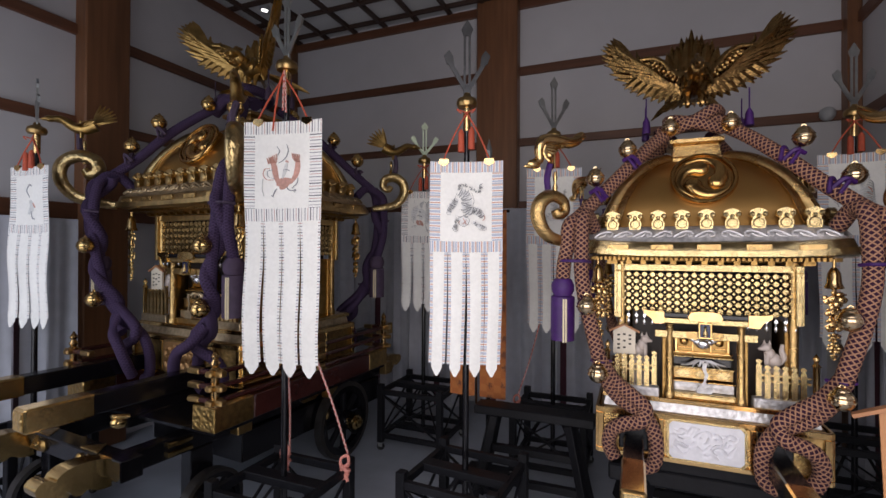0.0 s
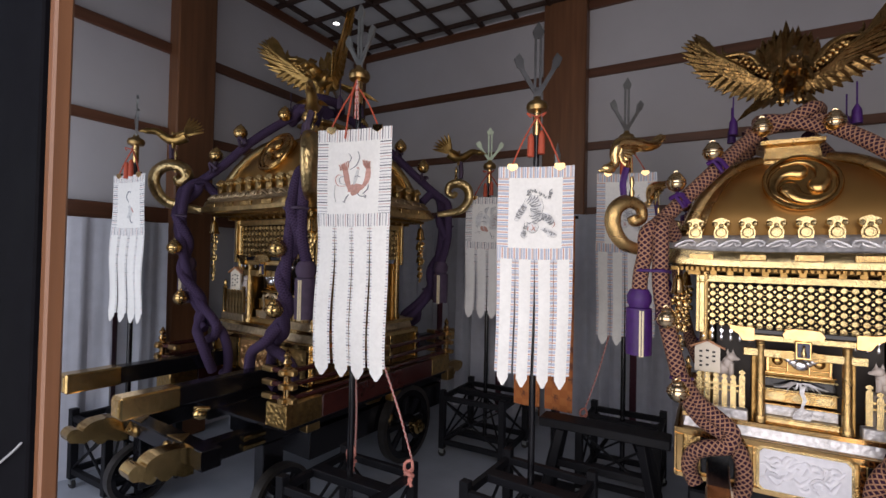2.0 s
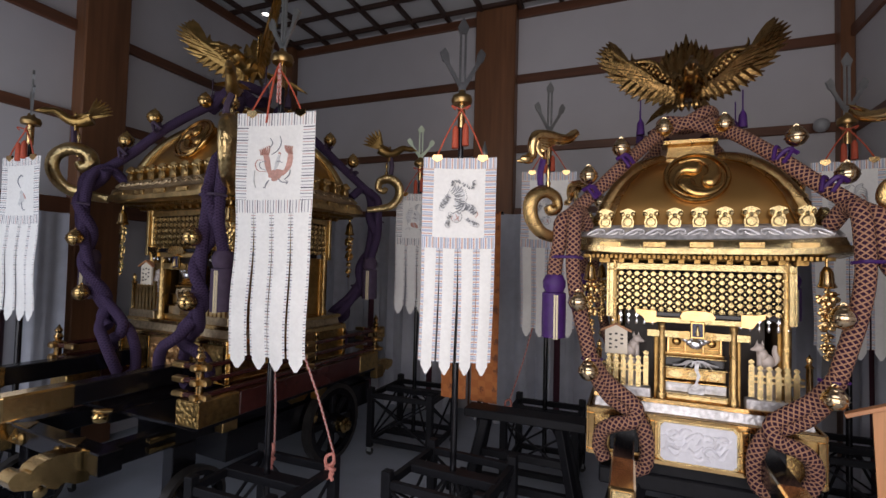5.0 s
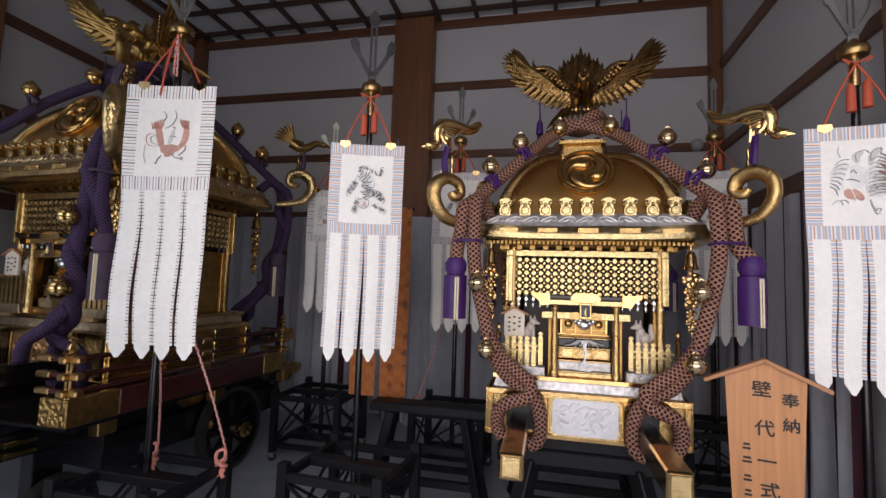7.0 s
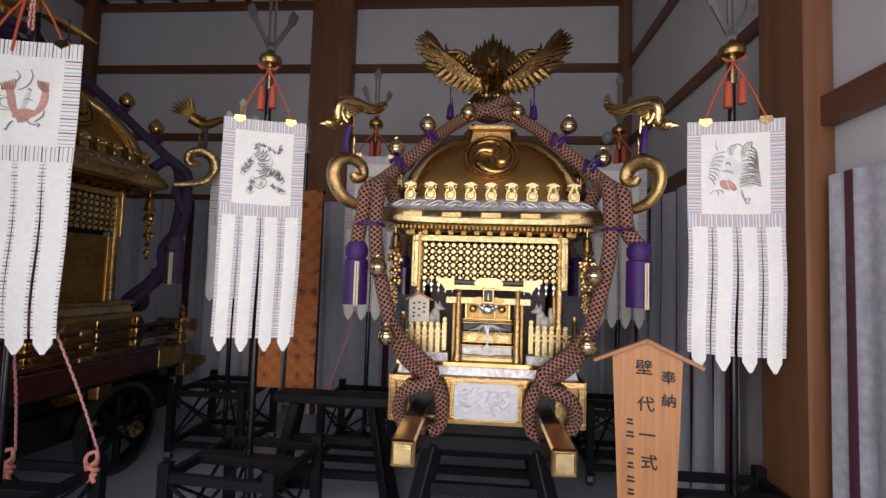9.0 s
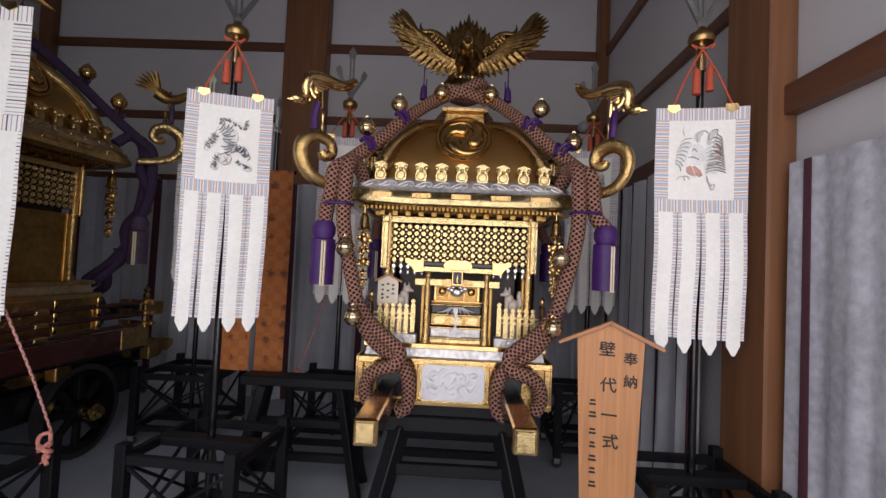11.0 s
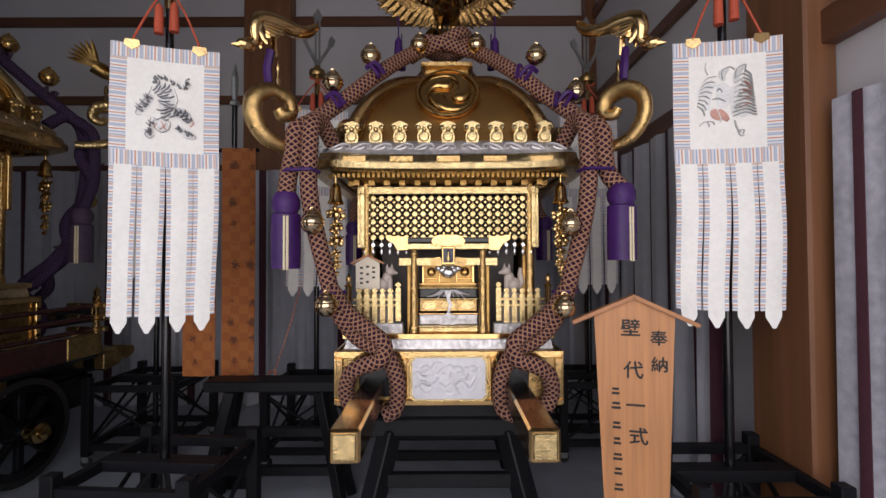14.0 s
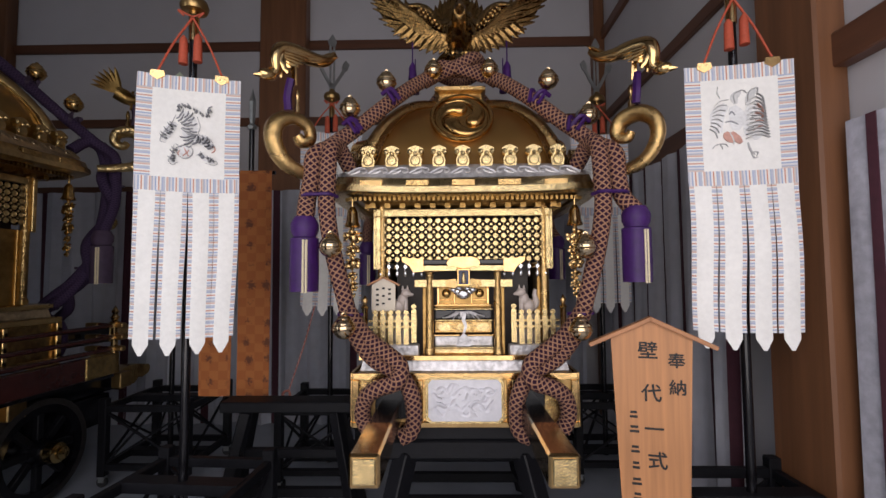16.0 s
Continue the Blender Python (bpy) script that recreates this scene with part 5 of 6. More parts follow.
def sheet(bm, u0, u1, v0, v1, fn, nu=6, nv=10, th=0.003, flip=False, end=None):
    """A thin double-sided cloth with UV in metres; end gives the lower edge's shape."""
    uv = bm.loops.layers.uv.verify()
    g = []
    for o in (0, th):
        rows = []
        for j in range(nv + 1):
            row = []
            for i in range(nu + 1):
                a, b = i / nu, j / nv
                u = u0 + (u1 - u0) * a
                lo = v0 + (end(a) if end else 0)
                v = lo + (v1 - lo) * b
                p = fn(u, v)
                row.append((bm.verts.new((p[0], p[1] + o, p[2])), (v, u) if flip else (u, v)))
            rows.append(row)
        g.append(rows)
    for s in (0, 1):
        for j in range(nv):
            for i in range(nu):
                q = [g[s][j][i], g[s][j][i + 1], g[s][j + 1][i + 1], g[s][j + 1][i]]
                q = q if s == 0 else q[::-1]
                f = bm.faces.new([a[0] for a in q])
                for loop, a in zip(f.loops, q):
                    loop[uv].uv = a[1]
    edge = [(0, i) for i in range(nu + 1)] + [(j, nu) for j in range(1, nv + 1)] + [(nv, i) for i in range(nu - 1, -1, -1)] + [(j, 0) for j in range(nv - 1, 0, -1)]
    for (j, i), (j2, i2) in zip(edge, edge[1:] + edge[:1]):
        bm.faces.new((g[0][j][i][0], g[1][j][i][0], g[1][j2][i2][0], g[0][j2][i2][0]))
    return bm


def stroke(bm, pts, w, fn, off):
    """A flat tapered stroke of embroidery laid on the cloth."""
    pts = smooth_path([(x, 0, z) for x, z in pts], 5)
    a, b = [], []
    for i, p in enumerate(pts):
        d = (pts[min(i + 1, len(pts) - 1)] - pts[max(i - 1, 0)]).normalized()
        k = w * (0.25 + 0.75 * math.sin(math.pi * (0.08 + 0.84 * i / (len(pts) - 1))))
        for lst, s in ((a, 1), (b, -1)):
            q = fn(p.x - d.z * k * s / 2, p.z + d.x * k * s / 2)
            lst.append([bm.verts.new((q[0], q[1] - off, q[2])), bm.verts.new((q[0], q[1] - 0.0005, q[2]))])
    for i in range(len(pts) - 1):
        bm.faces.new((a[i][0], a[i + 1][0], b[i + 1][0], b[i][0]))
        bm.faces.new((a[i][1], a[i + 1][1], a[i + 1][0], a[i][0]))
        bm.faces.new((b[i][0], b[i + 1][0], b[i + 1][1], b[i][1]))


def drawn(cx, cy, k, strokes):
    """Strokes of (ink, width, x, y, x, y ...) on a drawing board, as embroidery in metres round its middle."""
    return [(ink, w * k * (0.56 if w < 20 else 0.9), [((p[i] - cx) * k, (cy - p[i + 1]) * k) for i in range(0, len(p), 2)]) for ink, w, *p in strokes]


def fan(ink, w, a, b, c, d, n, bow=0.15):
    """n strokes from the line a-b to the line c-d, bowed aside."""
    out = []
    for i in range(n):
        t = i / (n - 1)
        x0, y0, x1, y1 = a[0] + (b[0] - a[0]) * t, a[1] + (b[1] - a[1]) * t, c[0] + (d[0] - c[0]) * t, c[1] + (d[1] - c[1]) * t
        out.append((ink, w, x0, y0, (x0 + x1) / 2 - bow * (y1 - y0), (y0 + y1) / 2 + bow * (x1 - x0), x1, y1))
    return out


def crossed(ink, w, line, half, n):
    """n short curved stripes across a line, from alternate sides."""
    pts = smooth_path([(x, 0, y) for x, y in line], 8)
    out = []
    for i in range(n):
        f = (i + 0.5) / n * (len(pts) - 1)
        p, d = pts[int(f)], (pts[min(int(f) + 1, len(pts) - 1)] - pts[max(int(f) - 1, 0)]).normalized()
        for side in ((1, -1) if i % 3 == 0 else (1,) if i % 2 else (-1,)):
            e = half * (0.95 if i % 2 else 0.75)
            out.append((ink, w, p.x - d.z * e * side, p.z + d.x * e * side, p.x - d.z * e * 0.45 * side + d.x * 6, p.z + d.x * e * 0.45 * side + d.z * 6, p.x + d.z * e * 0.25 * side + d.x * 3, p.z - d.x * e * 0.25 * side + d.z * 3))
    return out


INK_MID = mat("mid_grey_embroidery", (0.46, 0.455, 0.46), 0.75, 0.0, 0.3, 80)
BODY = mat("pale_blue_grey_thread", (0.80, 0.80, 0.795), 0.75, 0.0, 0.2, 80)
EMBLEMS = {
    "coil": drawn(335, 395, 0.00081, [(INK_RED, 44, 325, 480, 300, 420, 285, 360, 265, 310), (INK_RED, 40, 395, 470, 430, 420, 440, 360, 430, 320), (INK_RED, 62, 305, 470, 350, 462, 405, 455), (INK_RED, 40, 330, 500, 350, 488, 385, 478),
        (INK_PALE, 26, 345, 440, 360, 390, 370, 345), (INK_RED, 16, 362, 340, 370, 335, 380, 345), (INK_GREY, 9, 350, 392, 370, 386, 392, 396), (INK_RED, 8, 305, 445, 240, 445, 215, 410, 228, 380, 262, 378), (INK_GREY, 6, 300, 440, 252, 428, 245, 395, 285, 385),
        (INK_GREY, 8, 318, 345, 358, 320, 378, 275, 368, 235), (INK_GREY, 7, 305, 305, 322, 275, 305, 245), (INK_GREY, 10, 312, 500, 295, 520, 285, 545), (INK_GREY, 9, 285, 545, 275, 542, 292, 550), (INK_GREY, 10, 370, 490, 395, 512, 430, 515), (INK_GREY, 8, 420, 505, 432, 512, 425, 525), (INK_GREY, 7, 410, 500, 440, 470, 445, 440), (INK_PALE, 6, 215, 440, 210, 500, 222, 545)]
        + fan(INK_RED, 7, (300, 345), (250, 350), (300, 290), (240, 315), 6, 0.1) + fan(INK_RED, 7, (425, 340), (455, 345), (405, 290), (452, 300), 5, -0.1)),
    "striped": drawn(395, 490, 0.00090, [(BODY, 74, 365, 385, 400, 430, 400, 490, 425, 540), (BODY, 50, 340, 440, 312, 480, 288, 530), (BODY, 60, 410, 510, 460, 515, 500, 555), (BODY, 64, 352, 560, 378, 578, 402, 596), (BODY, 30, 340, 590, 326, 615, 335, 638), (BODY, 32, 440, 585, 478, 608, 515, 628),
        (INK_MID, 7, 338, 400, 318, 450, 285, 500, 275, 535, 300, 540), (INK_MID, 7, 430, 400, 445, 450, 440, 490, 490, 510, 512, 548), (INK_MID, 6, 335, 545, 328, 600, 312, 625, 330, 645, 352, 630), (INK_MID, 6, 430, 590, 470, 600, 522, 620, 512, 638, 470, 628),
        (INK_RED, 10, 378, 560, 388, 582, 372, 600), (INK_RED, 9, 398, 568, 392, 588, 402, 602), (INK_RED, 8, 360, 572, 352, 590, 362, 604), (INK_RED, 9, 505, 540, 514, 560, 500, 578), (INK_MID, 7, 345, 562, 350, 592, 380, 612, 410, 595, 414, 562, 380, 546, 345, 562), (INK_GREY, 8, 345, 545, 362, 556, 370, 548), (INK_GREY, 8, 385, 548, 398, 556, 410, 546), (INK_GREY, 9, 495, 345, 480, 356, 478, 374)]
        + crossed(INK_GREY, 8, [(350, 390), (390, 415), (405, 460), (398, 500), (425, 545)], 40, 15) + crossed(INK_GREY, 7, [(350, 388), (355, 360), (388, 352), (430, 378), (475, 394), (490, 365)], 10, 16) + crossed(INK_GREY, 7, [(335, 445), (312, 480), (288, 525)], 20, 7) + crossed(INK_GREY, 7, [(430, 510), (470, 520), (502, 560)], 22, 7) + crossed(INK_GREY, 6, [(345, 565), (332, 600), (330, 632)], 14, 5) + crossed(INK_GREY, 6, [(445, 585), (480, 608), (512, 624)], 13, 5)),
    "winged": drawn(365, 400, 0.00078, [(BODY, 80, 300, 290, 255, 350, 260, 440), (BODY, 90, 330, 300, 350, 360, 340, 430), (BODY, 95, 420, 300, 420, 370, 400, 460), (INK_PALE, 44, 345, 290, 340, 250, 370, 225), (INK_PALE, 40, 400, 300, 415, 250, 445, 220), (BODY, 60, 470, 400, 450, 450, 420, 480),
        (INK_GREY, 16, 312, 345, 325, 330, 340, 350), (INK_GREY, 15, 290, 385, 320, 382, 355, 400), (INK_RED, 52, 290, 440, 305, 465, 330, 490), (INK_RED, 40, 320, 440, 345, 475, 365, 500), (INK_PALE, 12, 310, 440, 325, 475, 330, 505), (INK_MID, 9, 225, 525, 245, 505, 285, 502, 300, 520), (INK_MID, 7, 262, 505, 270, 515, 272, 530), (INK_MID, 16, 395, 500, 405, 540, 425, 565), (INK_MID, 9, 405, 545, 420, 580, 440, 580), (INK_MID, 8, 420, 550, 440, 555, 432, 575), (INK_MID, 8, 340, 285, 338, 240, 375, 218, 400, 235), (INK_MID, 8, 400, 285, 410, 230, 450, 212, 448, 250), (INK_PALE, 6, 262, 190, 258, 225, 270, 255)]
        + fan(INK_MID, 5, (310, 265), (250, 470), (240, 300), (215, 420), 8, 0.16) + fan(INK_MID, 5, (445, 240), (385, 480), (480, 300), (500, 480), 13, -0.16) + fan(INK_PALE, 6, (400, 280), (385, 460), (440, 260), (420, 450), 8, -0.1) + fan(INK_RED, 4, (440, 300), (420, 440), (470, 350), (465, 420), 4, -0.1)),
    "slender": [(INK_PALE, 0.05, [(0.0, 0.0), (0.02, -0.05), (-0.02, -0.1)]), (INK_GREY, 0.012, [(0.0, 0.02), (-0.03, 0.07), (0.0, 0.11), (0.03, 0.10)]), (INK_GREY, 0.01, [(0.01, -0.08), (0.02, -0.13), (0.05, -0.14)]), (INK_RED, 0.012, [(0.03, -0.02), (0.055, -0.06)])],
}


def banner_stand(m, label, emblem, border, top_z, knob_z, W=0.42, zmid=1.80, zbot=1.15, stand=0.27, blade=STEEL, cloth_yaw=0.0, blade_yaw=20, tie=False, frame_yaw=0.0, head=0.45):
    T = thing("banner_stand", m, label, "banner", "white silk banners on black stands")
    part("pole", lathe(B(), [(0.019, 0.10), (0.019, 1.4), (0.016, knob_z - 0.02)], 12), LACQUER, T, "black lacquered pole", True)
    part("pole_sleeve", lathe(B(), [(0.022, knob_z - 0.16), (0.022, knob_z - 0.02), (0.03, knob_z - 0.015)], 12), GOLD, T, smooth=True)
    part("knob", lathe(B(), [(0.02, knob_z - 0.025), (0.055, knob_z - 0.02), (0.062, knob_z), (0.055, knob_z + 0.025), (0.025, knob_z + 0.04), (0.018, knob_z + 0.06)], 18), BRONZE, T, "brass knob on the pole", True)
    k = knob_z + 0.04
    bm = box(B(), (-0.022, -0.006, k - 0.01), (0.022, 0.006, k + head * 0.16), 0.002)
    for e in (-1, 1):
        box(bm, (e * 0.014 - 0.007, -0.005, k + head * 0.16), (e * 0.014 + 0.007, 0.005, k + head * 0.80))
        bar(bm, (e * 0.012, 0, k + head * 0.10), (e * 0.10, 0, k + head * 0.44), 0.012, 0.024)
        prism(bm, [(e * x, k + head * z) for x, z in ((0.075, 0.40), (0.118, 0.42), (0.135, 0.53), (0.105, 0.60), (0.082, 0.52))][::e], -0.007, 0.007)
    prism(bm, [(-0.022, k + head * 0.79), (0.022, k + head * 0.79), (0.034, k + head * 0.87), (0.0, k + head), (-0.034, k + head * 0.87)], -0.007, 0.007)
    part("blade", bm, blade, T, "three-pointed blade on top", at=turn_z(cloth_yaw + blade_yaw))
    Q = turn_z(cloth_yaw)
    rng = random.Random(label)
    p1, p2 = rng.uniform(0, 6), rng.uniform(0, 6)

    def fn(x, z):
        d = top_z - z
        return (x + 0.004 * math.sin(z * 7 + p1) * d, -0.045 + 0.012 * math.sin(x * 9 + p1 + z * 1.5) * min(1, d * 2) + 0.008 * math.sin(z * 9 + p2 + x * 5) * min(1, d * 1.5), z - 0.006 * math.sin((x / W + 0.5) * math.pi))

    b = 0.062 * W / 0.42
    h = W / 2
    top = part("banner_cloth", sheet(B(), -h + b, h - b, zmid + b, top_z - b, fn, 8, 8), SILK, T, "white silk panel", True, Q)
    for u0, u1, v0, v1, fl in ((-h, h, top_z - b, top_z, False), (-h, h, zmid, zmid + b, False), (-h, -h + b, zmid + b, top_z - b, True), (h - b, h, zmid + b, top_z - b, True)):
        part("border", sheet(B(), u0, u1, v0, v1, fn, 8, 8, 0.003, fl), border, top, "striped woven border", True)
    for n_ink, (ink, w, pts) in enumerate(EMBLEMS[emblem]):
        bm = B()
        stroke(bm, [(x * W / 0.42 * 1.02, (top_z + zmid) / 2 + z * W / 0.42 * 1.02) for x, z in pts], w * W / 0.42, fn, 0.0012 + 0.0004 * n_ink)
        part("embroidery", bm, ink, top, "plain embroidered stroke", at=I4)
    tw = W / 4
    edge_w = 0.019 if border == STRIPE else 0.014
    for i in range(4):
        a, z = -h + tw * i, rng.uniform(-0.5, 0.5)

        def ft(x, zz, i=i, z=z):
            q = fn(x, zz)
            d = zmid - zz
            mid = a + tw / 2
            return (mid + (q[0] - mid) * (1 - 0.07 * min(1, d * 2.5)) + 0.02 * z * d, q[1] - 0.007 * math.sin((x - a) / tw * math.pi) * min(1, d * 4) + 0.02 * z * d, q[2])

        tail = part("banner_tail", sheet(B(), a + edge_w, a + tw - edge_w, zbot, zmid, ft, 5, 12, 0.003, False, lambda u: -0.056 + 0.112 * abs(u - 0.5)), SILK, T, "white silk tail with a pointed end", True, Q)
        for u0, u1 in ((a + 0.001, a + edge_w), (a + tw - edge_w, a + tw - 0.001)):
            part("tail_border", sheet(B(), u0, u1, zbot + 0.012 + 0.012, zmid, ft, 1, 12, 0.003, True), border, tail, "striped woven border", True)
    for s in (-1, 1):
        x = s * W * 0.31
        y0 = fn(x, top_z)[1]
        br = part("hanger", prism(B(), [(-0.026, 0.012), (0.026, 0.012), (0.03, -0.012), (0.0, -0.03), (-0.03, -0.012)], -0.006, 0.008, Matrix.Translation((x, y0, top_z))), GOLD, T, "small gilt hanger plate", at=Q)
        part("cord", tube(B(), smooth_path([(x, y0, top_z + 0.012), (x * 0.55, -0.035, (top_z + knob_z) / 2 - 0.02), (0.0, -0.026, knob_z - 0.06)], 5), 0.005, 6), RED, T, "red hanging cord", True, Q)
    if tie and len(tie) > 1:
        for e, ln in ((-0.05, 0.37), (-0.03, 0.24), (0.01, 0.26), (0.028, 0.27)):
            part("cord_strand", tube(B(), smooth_path([(0.0, -0.028, knob_z - 0.03), (e * 0.6, -0.045, knob_z - ln * 0.45), (e, -0.058, knob_z - ln)], 4), 0.0055, 6), CORD_TWIST if e > 0 else RED, T, "twisted red cord strand", True, Q)
    else:
        for e, ln in ((-0.03, 0.10), (0.028, 0.085)):
            part("cord_tassel", lathe(B(), [(0.005, 0.03), (0.017, 0.01), (0.018, -0.02), (0.020, -0.10), (0.0, -0.102)], 10, Matrix.Translation((e, -0.048, knob_z - 0.09 - ln))), RED, T, "slim red tassel", True, Q)
        part("cord_bow", tube(B(), smooth_path([(-0.03, -0.05, knob_z - 0.07), (-0.055, -0.05, knob_z - 0.045), (0.0, -0.034, knob_z - 0.06), (0.05, -0.05, knob_z - 0.045), (0.028, -0.05, knob_z - 0.07)], 4), 0.004, 6), RED, T, "bow of red cord", True, Q)
    # frame of the stand
    F = turn_z(frame_yaw)
    s = stand
    for x in (-s, s):
        for y in (-s, s):
            leg = part("post", box(B(), (x - 0.027, y - 0.027, 0.075), (x + 0.027, y + 0.027, 0.60), 0.004), BLACK, T, at=F)
            part("caster", lathe(B(), [(0.034, -0.012), (0.036, 0), (0.034, 0.012)], 12, Matrix.Translation((x, y, 0.036)) @ Matrix.Rotation(radians(90), 4, "X")), RUBBER, leg)
            part("caster_fork", box(B(), (x - 0.02, y - 0.018, 0.036), (x + 0.02, y + 0.018, 0.078)), STEEL, leg)
    for z in (0.135, 0.53):
        for q in (-s, s):
            part("rail", box(B(), (-s, q - 0.018, z - 0.022), (s, q + 0.018, z + 0.022), 0.003), BLACK, T, at=F)
            part("rail", box(B(), (q - 0.018, -s, z - 0.022), (q + 0.018, s, z + 0.022), 0.003), BLACK, T, at=F)
        part("centre_board", box(B(), (-s, -0.045, z - 0.02), (s, 0.045, z + 0.026), 0.003), BLACK, T, at=F)
    for q in (-s, s):
        for a, bb in ((-s, s), (s, -s)):
            part("brace", bar(B(), (a, q, 0.15), (bb, q, 0.51), 0.014, 0.014), BLACK, T, at=F)
            part("brace", bar(B(), (q, a, 0.15), (q, bb, 0.51), 0.014, 0.014), BLACK, T, at=F)
    for a in (45, 135, 225, 315):
        part("stay", bar(B(), (0.02 * math.cos(radians(a)), 0.02 * math.sin(radians(a)), 0.55), (s * 0.97 * math.sqrt(2) * math.cos(radians(a)), s * 0.97 * math.sqrt(2) * math.sin(radians(a)), 0.15), 0.014, 0.014), BLACK, T, at=F)
    if tie:
        for x0, px, py in tie:
            q = Q @ Vector((x0, -0.03, zbot + 0.06))
            part("tie_cord", tube(B(), smooth_path([q, ((q.x + px) / 2 + 0.01, (q.y + py) / 2, (q.z + 0.62) / 2), (px, py, 0.62)], 6), 0.006, 7), CORD_TWIST, T, "twisted red and white tie cord", True)
            kb = B()
            tube(kb, smooth_path([(px + 0.026 * math.cos(a), py - 0.035 + 0.012 * math.sin(a * 1.5), 0.60 + 0.034 * math.sin(a)) for a in (0, 1.2, 2.4, 3.6, 4.8, 6.2)] + [(px - 0.02, py - 0.045, 0.55), (px + 0.018, py - 0.03, 0.53), (px - 0.01, py - 0.05, 0.505)], 4), 0.009, 7)
            tube(kb, smooth_path([(px - 0.02, py - 0.05, 0.575), (px + 0.022, py - 0.05, 0.56), (px + 0.02, py - 0.02, 0.55), (px - 0.02, py - 0.03, 0.56), (px + 0.03, py - 0.05, 0.50)], 4), 0.010, 7)
            part("cord_knot", kb, PINK, T, "pale red cord knot", True)
    return T


banner_stand(pose(-1.222, -0.06, 0), "white silk banner with a grey striped emblem on a black stand", "striped", STRIPE, 2.325, 2.665, 0.415, 1.81, 1.15, 0.265, DARK_BLADE, 17, blade_yaw=7, frame_yaw=-4)
banner_stand(pose(-2.125, -0.53, 0), "white silk banner with a red coiled emblem on a black stand", "coil", STRIPE_DARK, 2.525, 2.835, 0.465, 1.975, 1.17, 0.255, STEEL, 12, blade_yaw=-24, head=0.38, tie=((0.03, -0.13, 0.20), (0.20, 0.27, 0.23)))
banner_stand(pose(1.145, -0.16, 0), "white silk banner with a grey winged emblem on a black stand", "winged", STRIPE, 2.30, 2.65, 0.41, 1.795, 1.175, 0.25, STEEL, -11)
banner_stand(pose(-4.3, -0.62, 0), "white silk banner with a slender grey emblem near the bright bay", "slender", STRIPE_DARK, 2.40, 2.66, 0.40, 1.93, 1.30, 0.25, STEEL, 4, blade_yaw=-27, head=0.34)
banner_stand(pose(-2.17, 1.42, 0), "white silk banner in shade behind the others", "winged", STRIPE_DARK, 2.38, 2.67, 0.42, 1.90, 1.30, 0.29, WHITE_BLADE, 14, head=0.33)
banner_stand(pose(-0.945, 1.32, 0), "white silk banner half hidden behind the gilt shrine", "striped", STRIPE, 2.50, 2.78, 0.44, 1.88, 1.20, 0.27, STEEL, 12, tie=((-0.1, -0.27, -0.1),))
banner_stand(pose(1.08, 1.45, 0), "white silk banner in shade behind the gilt shrine", "winged", STRIPE, 2.50, 2.78, 0.42, 1.88, 1.20, 0.27, STEEL, -6)

# orange brocade hanging on a pole
T = thing("brocade_banner", pose(-1.40, 0.93, 0), "orange-brown brocade hanging in two strips from a black pole", "banner")
part("pole", lathe(B(), [(0.018, 0.0), (0.018, 2.45)], 10, Matrix.Translation((0, 0.05, 0))), LACQUER, T, smooth=True)
part("foot", box(B(), (-0.2, -0.12, 0.0), (0.2, 0.22, 0.05), 0.006), BLACK, T)
part("spear_head", lathe(B(), [(0.03, 2.43), (0.034, 2.45), (0.015, 2.47), (0.02, 2.50), (0.026, 2.62), (0, 2.72)], 6, Matrix.Translation((0, 0.05, 0))), STEEL, T, "pale steel spear head")
part("cross_bar", bar(B(), (-0.33, 0.04, 2.13), (0.17, 0.04, 2.13), 0.022, 0.022), LACQUER, T)
for x0, x1 in ((-0.31, -0.10), (-0.06, 0.155)):
    part("brocade_strip", sheet(B(), x0, x1, 0.66, 2.14, lambda u, v: (u, 0.01 + 0.006 * math.sin(u * 20 + v * 3), v), 5, 12), BROCADE, T, "orange-brown brocade strip", True)

# low trestle bench beside the shrine
T = thing("bench", pose(-0.98, 0.62, 0), "low black wooden trestle bench", "bench")
part("bench_top", box(B(), (-0.40, -0.06, 0.66), (0.42, 0.10, 0.72), 0.006), BLACK, T)
for sx in (-1, 1):
    for y, e in ((-0.04, -0.10), (0.08, 0.14)):
        part("leg", bar(B(), (sx * 0.26, y, 0.66), (sx * 0.40, e, 0.0), 0.055, 0.055, 0.004), BLACK, T)
for z in (0.20, 0.42):
    part("rung", box(B(), (-0.36 + 0.2 * z, -0.02, z - 0.025), (0.36 - 0.2 * z, 0.03, z + 0.025), 0.004), BLACK, T)

# votive sign board
T = thing("sign_board", pose(0.71, -0.28, 0, 0, 0, -15) @ Matrix.Diagonal((1.05, 1.0, 1.0, 1.0)), "cedar votive sign board with brushed black characters", "sign")
part("board", prism(B(), [(-0.108, 0.42), (0.108, 0.42), (0.138, 1.185), (0.0, 1.25), (-0.138, 1.185)], -0.012, 0.012), SIGN_WOOD, T)
for s in (-1, 1):
    part("roof_strip", bar(B(), (s * 0.215, -0.008, 1.155), (-s * 0.004, -0.008, 1.262), 0.05, 0.016, 0.002), SIGN_ROOF, T)
part("post", box(B(), (-0.03, 0.013, 0.0), (0.03, 0.04, 1.0), 0.004), SIGN_WOOD, T)
part("foot", box(box(B(), (-0.075, -0.03, 0.0), (0.075, 0.08, 0.035), 0.004), (-0.03, -0.15, 0.036), (0.03, 0.19, 0.07), 0.004), SIGN_WOOD, T)


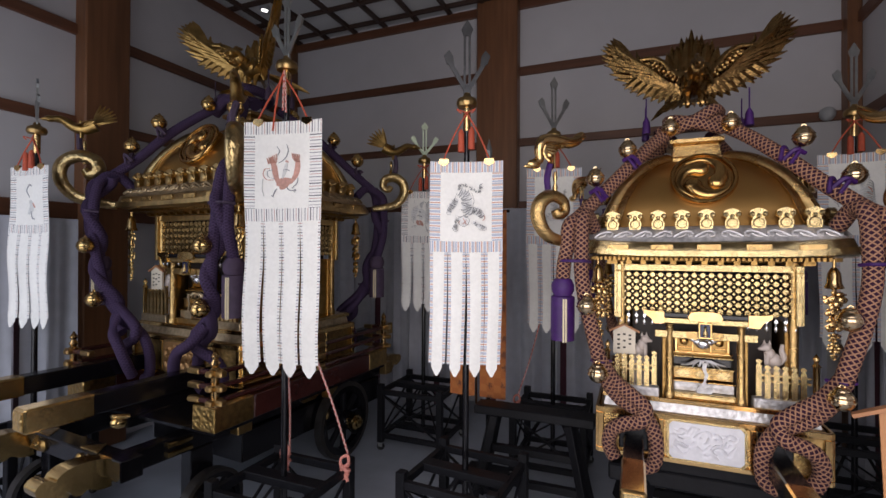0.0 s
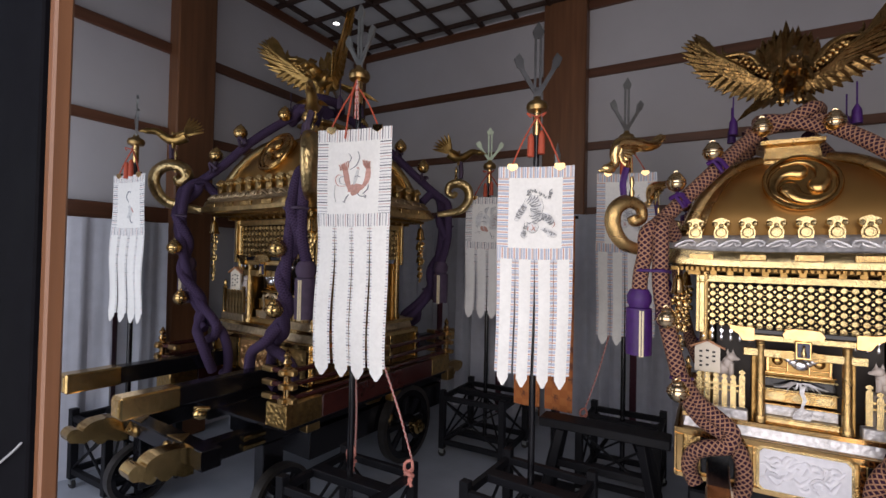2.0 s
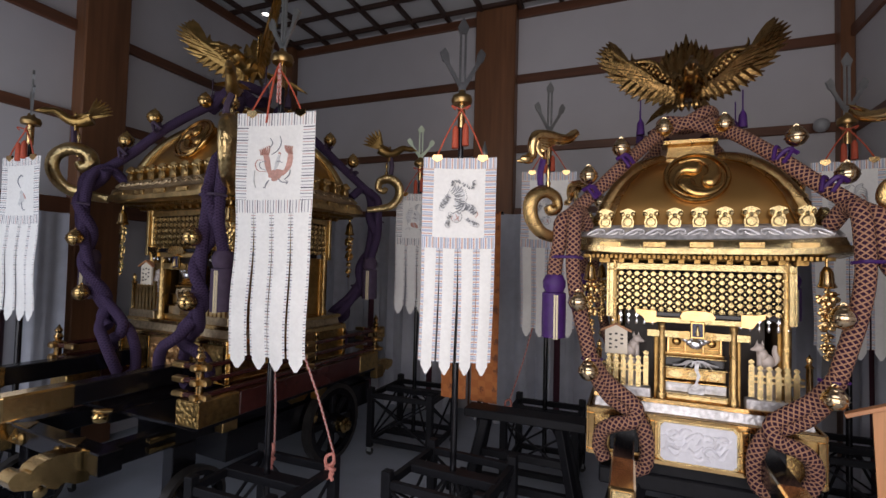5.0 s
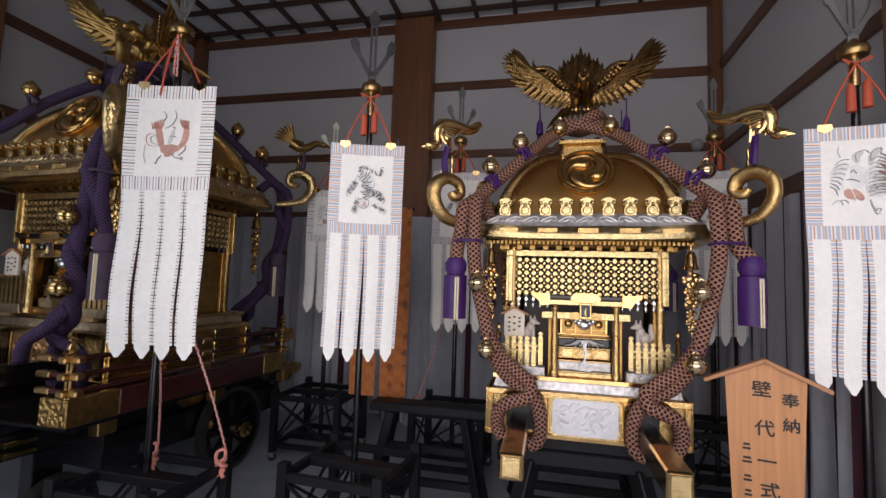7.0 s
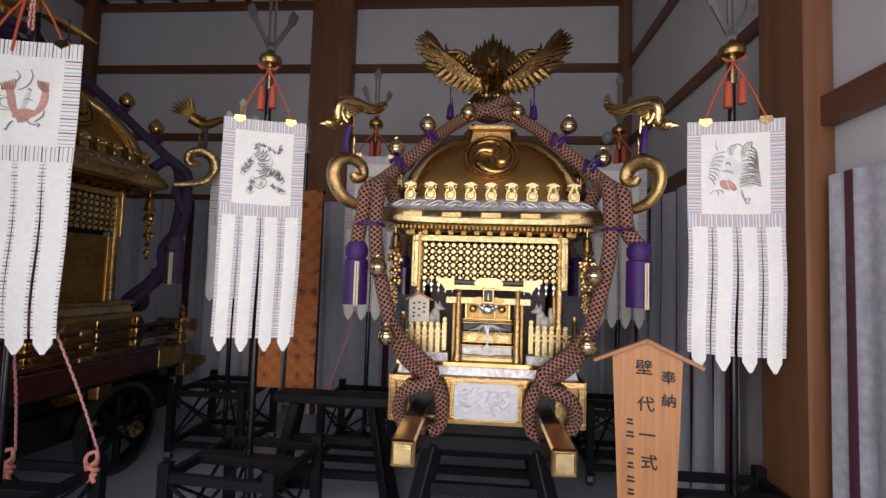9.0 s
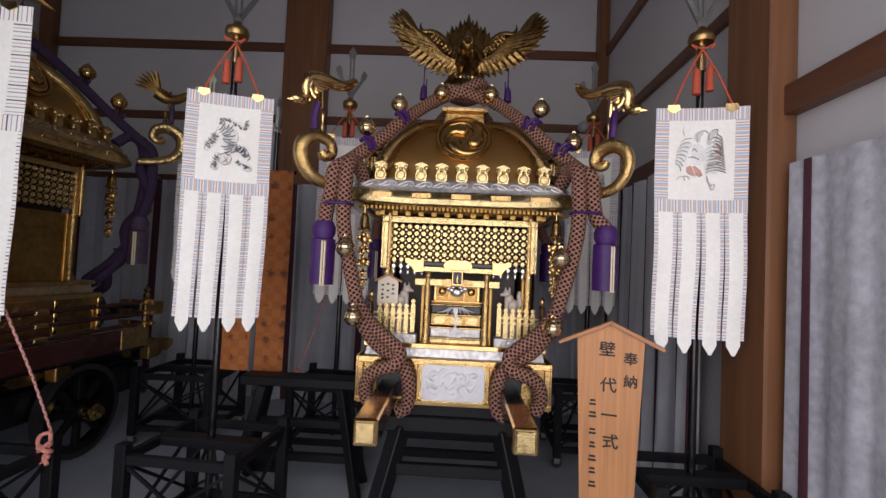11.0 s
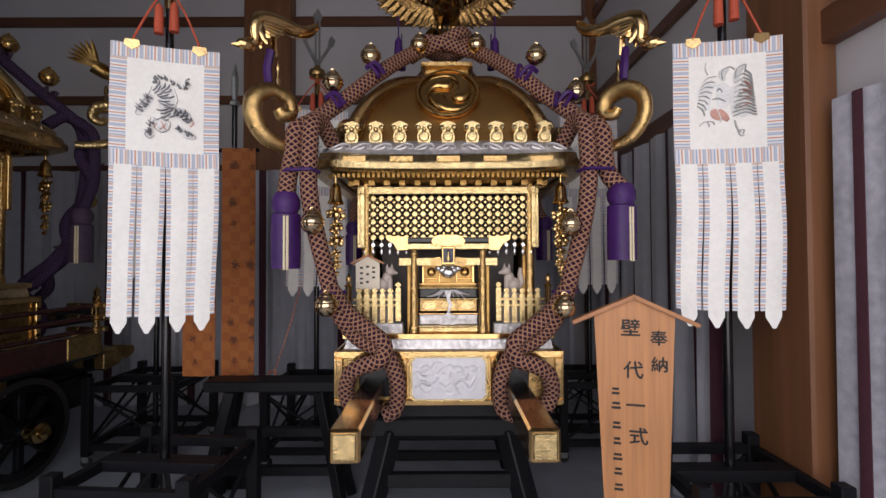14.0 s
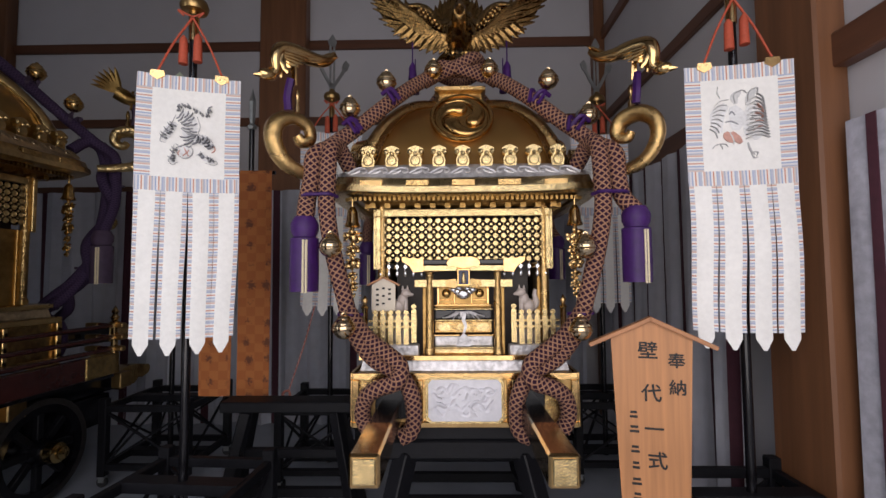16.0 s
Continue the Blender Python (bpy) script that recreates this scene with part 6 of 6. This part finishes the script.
def character(ch, x, z, size, parent):
    cu = bpy.data.curves.new("character", "FONT")
    cu.body, cu.size, cu.extrude, cu.align_x, cu.align_y = ch, size, 0.0006, "CENTER", "CENTER"
    ob = new("character", cu)
    dg = bpy.context.evaluated_depsgraph_get()
    me = bpy.data.meshes.new_from_object(ob.evaluated_get(dg))
    bpy.data.objects.remove(ob)
    bm = B()
    for i, (dx, dy) in enumerate(((0, 0), (0.0012, 0.0005), (-0.0012, -0.0005), (0.0005, 0.0012), (-0.0005, -0.0012))):
        n0 = len(bm.verts)
        bm.from_mesh(me)
        bm.verts.ensure_lookup_table()
        for v in bm.verts[n0:]:
            v.co += Vector((dx, dy, 0.0002 * i))
    bm.to_mesh(me)
    bm.free()
    me.materials.clear()
    me.materials.append(INK)
    o = new("character", me)
    o.parent = parent
    o.matrix_basis = pose(x, -0.0132, z, 90, 0, 0)
    return o


for ch, x, z, size in (("奉", 0.083, 1.10, 0.060), ("納", 0.085, 1.00, 0.060), ("壁", -0.012, 1.135, 0.070), ("代", -0.004, 0.975, 0.070), ("一", 0.002, 0.84, 0.068), ("式", 0.010, 0.725, 0.068)):
    character(ch, x, z, size, T)
for i, (z, w) in enumerate(((0.895, 0.016), (0.84, 0.019), (0.765, 0.017), (0.705, 0.015), (0.645, 0.019), (0.59, 0.016), (0.53, 0.018))):
    x = -0.066 + 0.0012 * i
    for dz, k in ((0.009, 0.7), (-0.008, 0.85)):
        part("writing_bar", box(B(), (x - w * k, -0.0142, z + dz - 0.0045), (x + w * k, -0.0122, z + dz + 0.0045)), INK, T, "dark bar of small writing")

# small fittings
T = thing("ceiling_spotlight", pose(-4.5, 1.8, ZC - 0.05), "small round white ceiling spotlight", "lamp")
part("rim", lathe(B(), [(0.06, 0.05), (0.06, -0.01), (0.045, -0.012), (0.045, 0.0)], 18), GREY, T, smooth=True)
E2 = mat("lamp_glow", (0.9, 0.9, 0.85), 0.4)
E2.node_tree.nodes["Principled BSDF"].inputs["Emission Color"].default_value = (1, 0.98, 0.93, 1)
E2.node_tree.nodes["Principled BSDF"].inputs["Emission Strength"].default_value = 6
part("lens", lathe(B(), [(0.042, 0.0), (0.03, -0.006), (0, -0.008)], 16), E2, T, "glowing lens")
T = thing("wall_sensor", pose(1.32, YB - 0.045, 3.10), "small grey dome sensor on the timber rail", "sensor")
part("dome", ball(B(), (0, -0.05, 0), 0.065, 14), GREY, T, smooth=True)
part("mount", box(B(), (-0.03, -0.05, -0.03), (0.03, 0.0, 0.03), 0.004), GREY, T)

T = thing("cable", pose(-1.785, YF - 0.018, 0), "thin pale cable looped along the dark door", "cable")
part("cable_run", tube(B(), smooth_path([(0.0, 0, 1.345), (-0.07, 0, 1.30), (-0.20, 0, 1.232), (-0.40, 0, 1.18), (-0.60, 0, 1.16), (-0.86, 0, 1.20)], 6), 0.0028, 7), GREY, T, smooth=True)
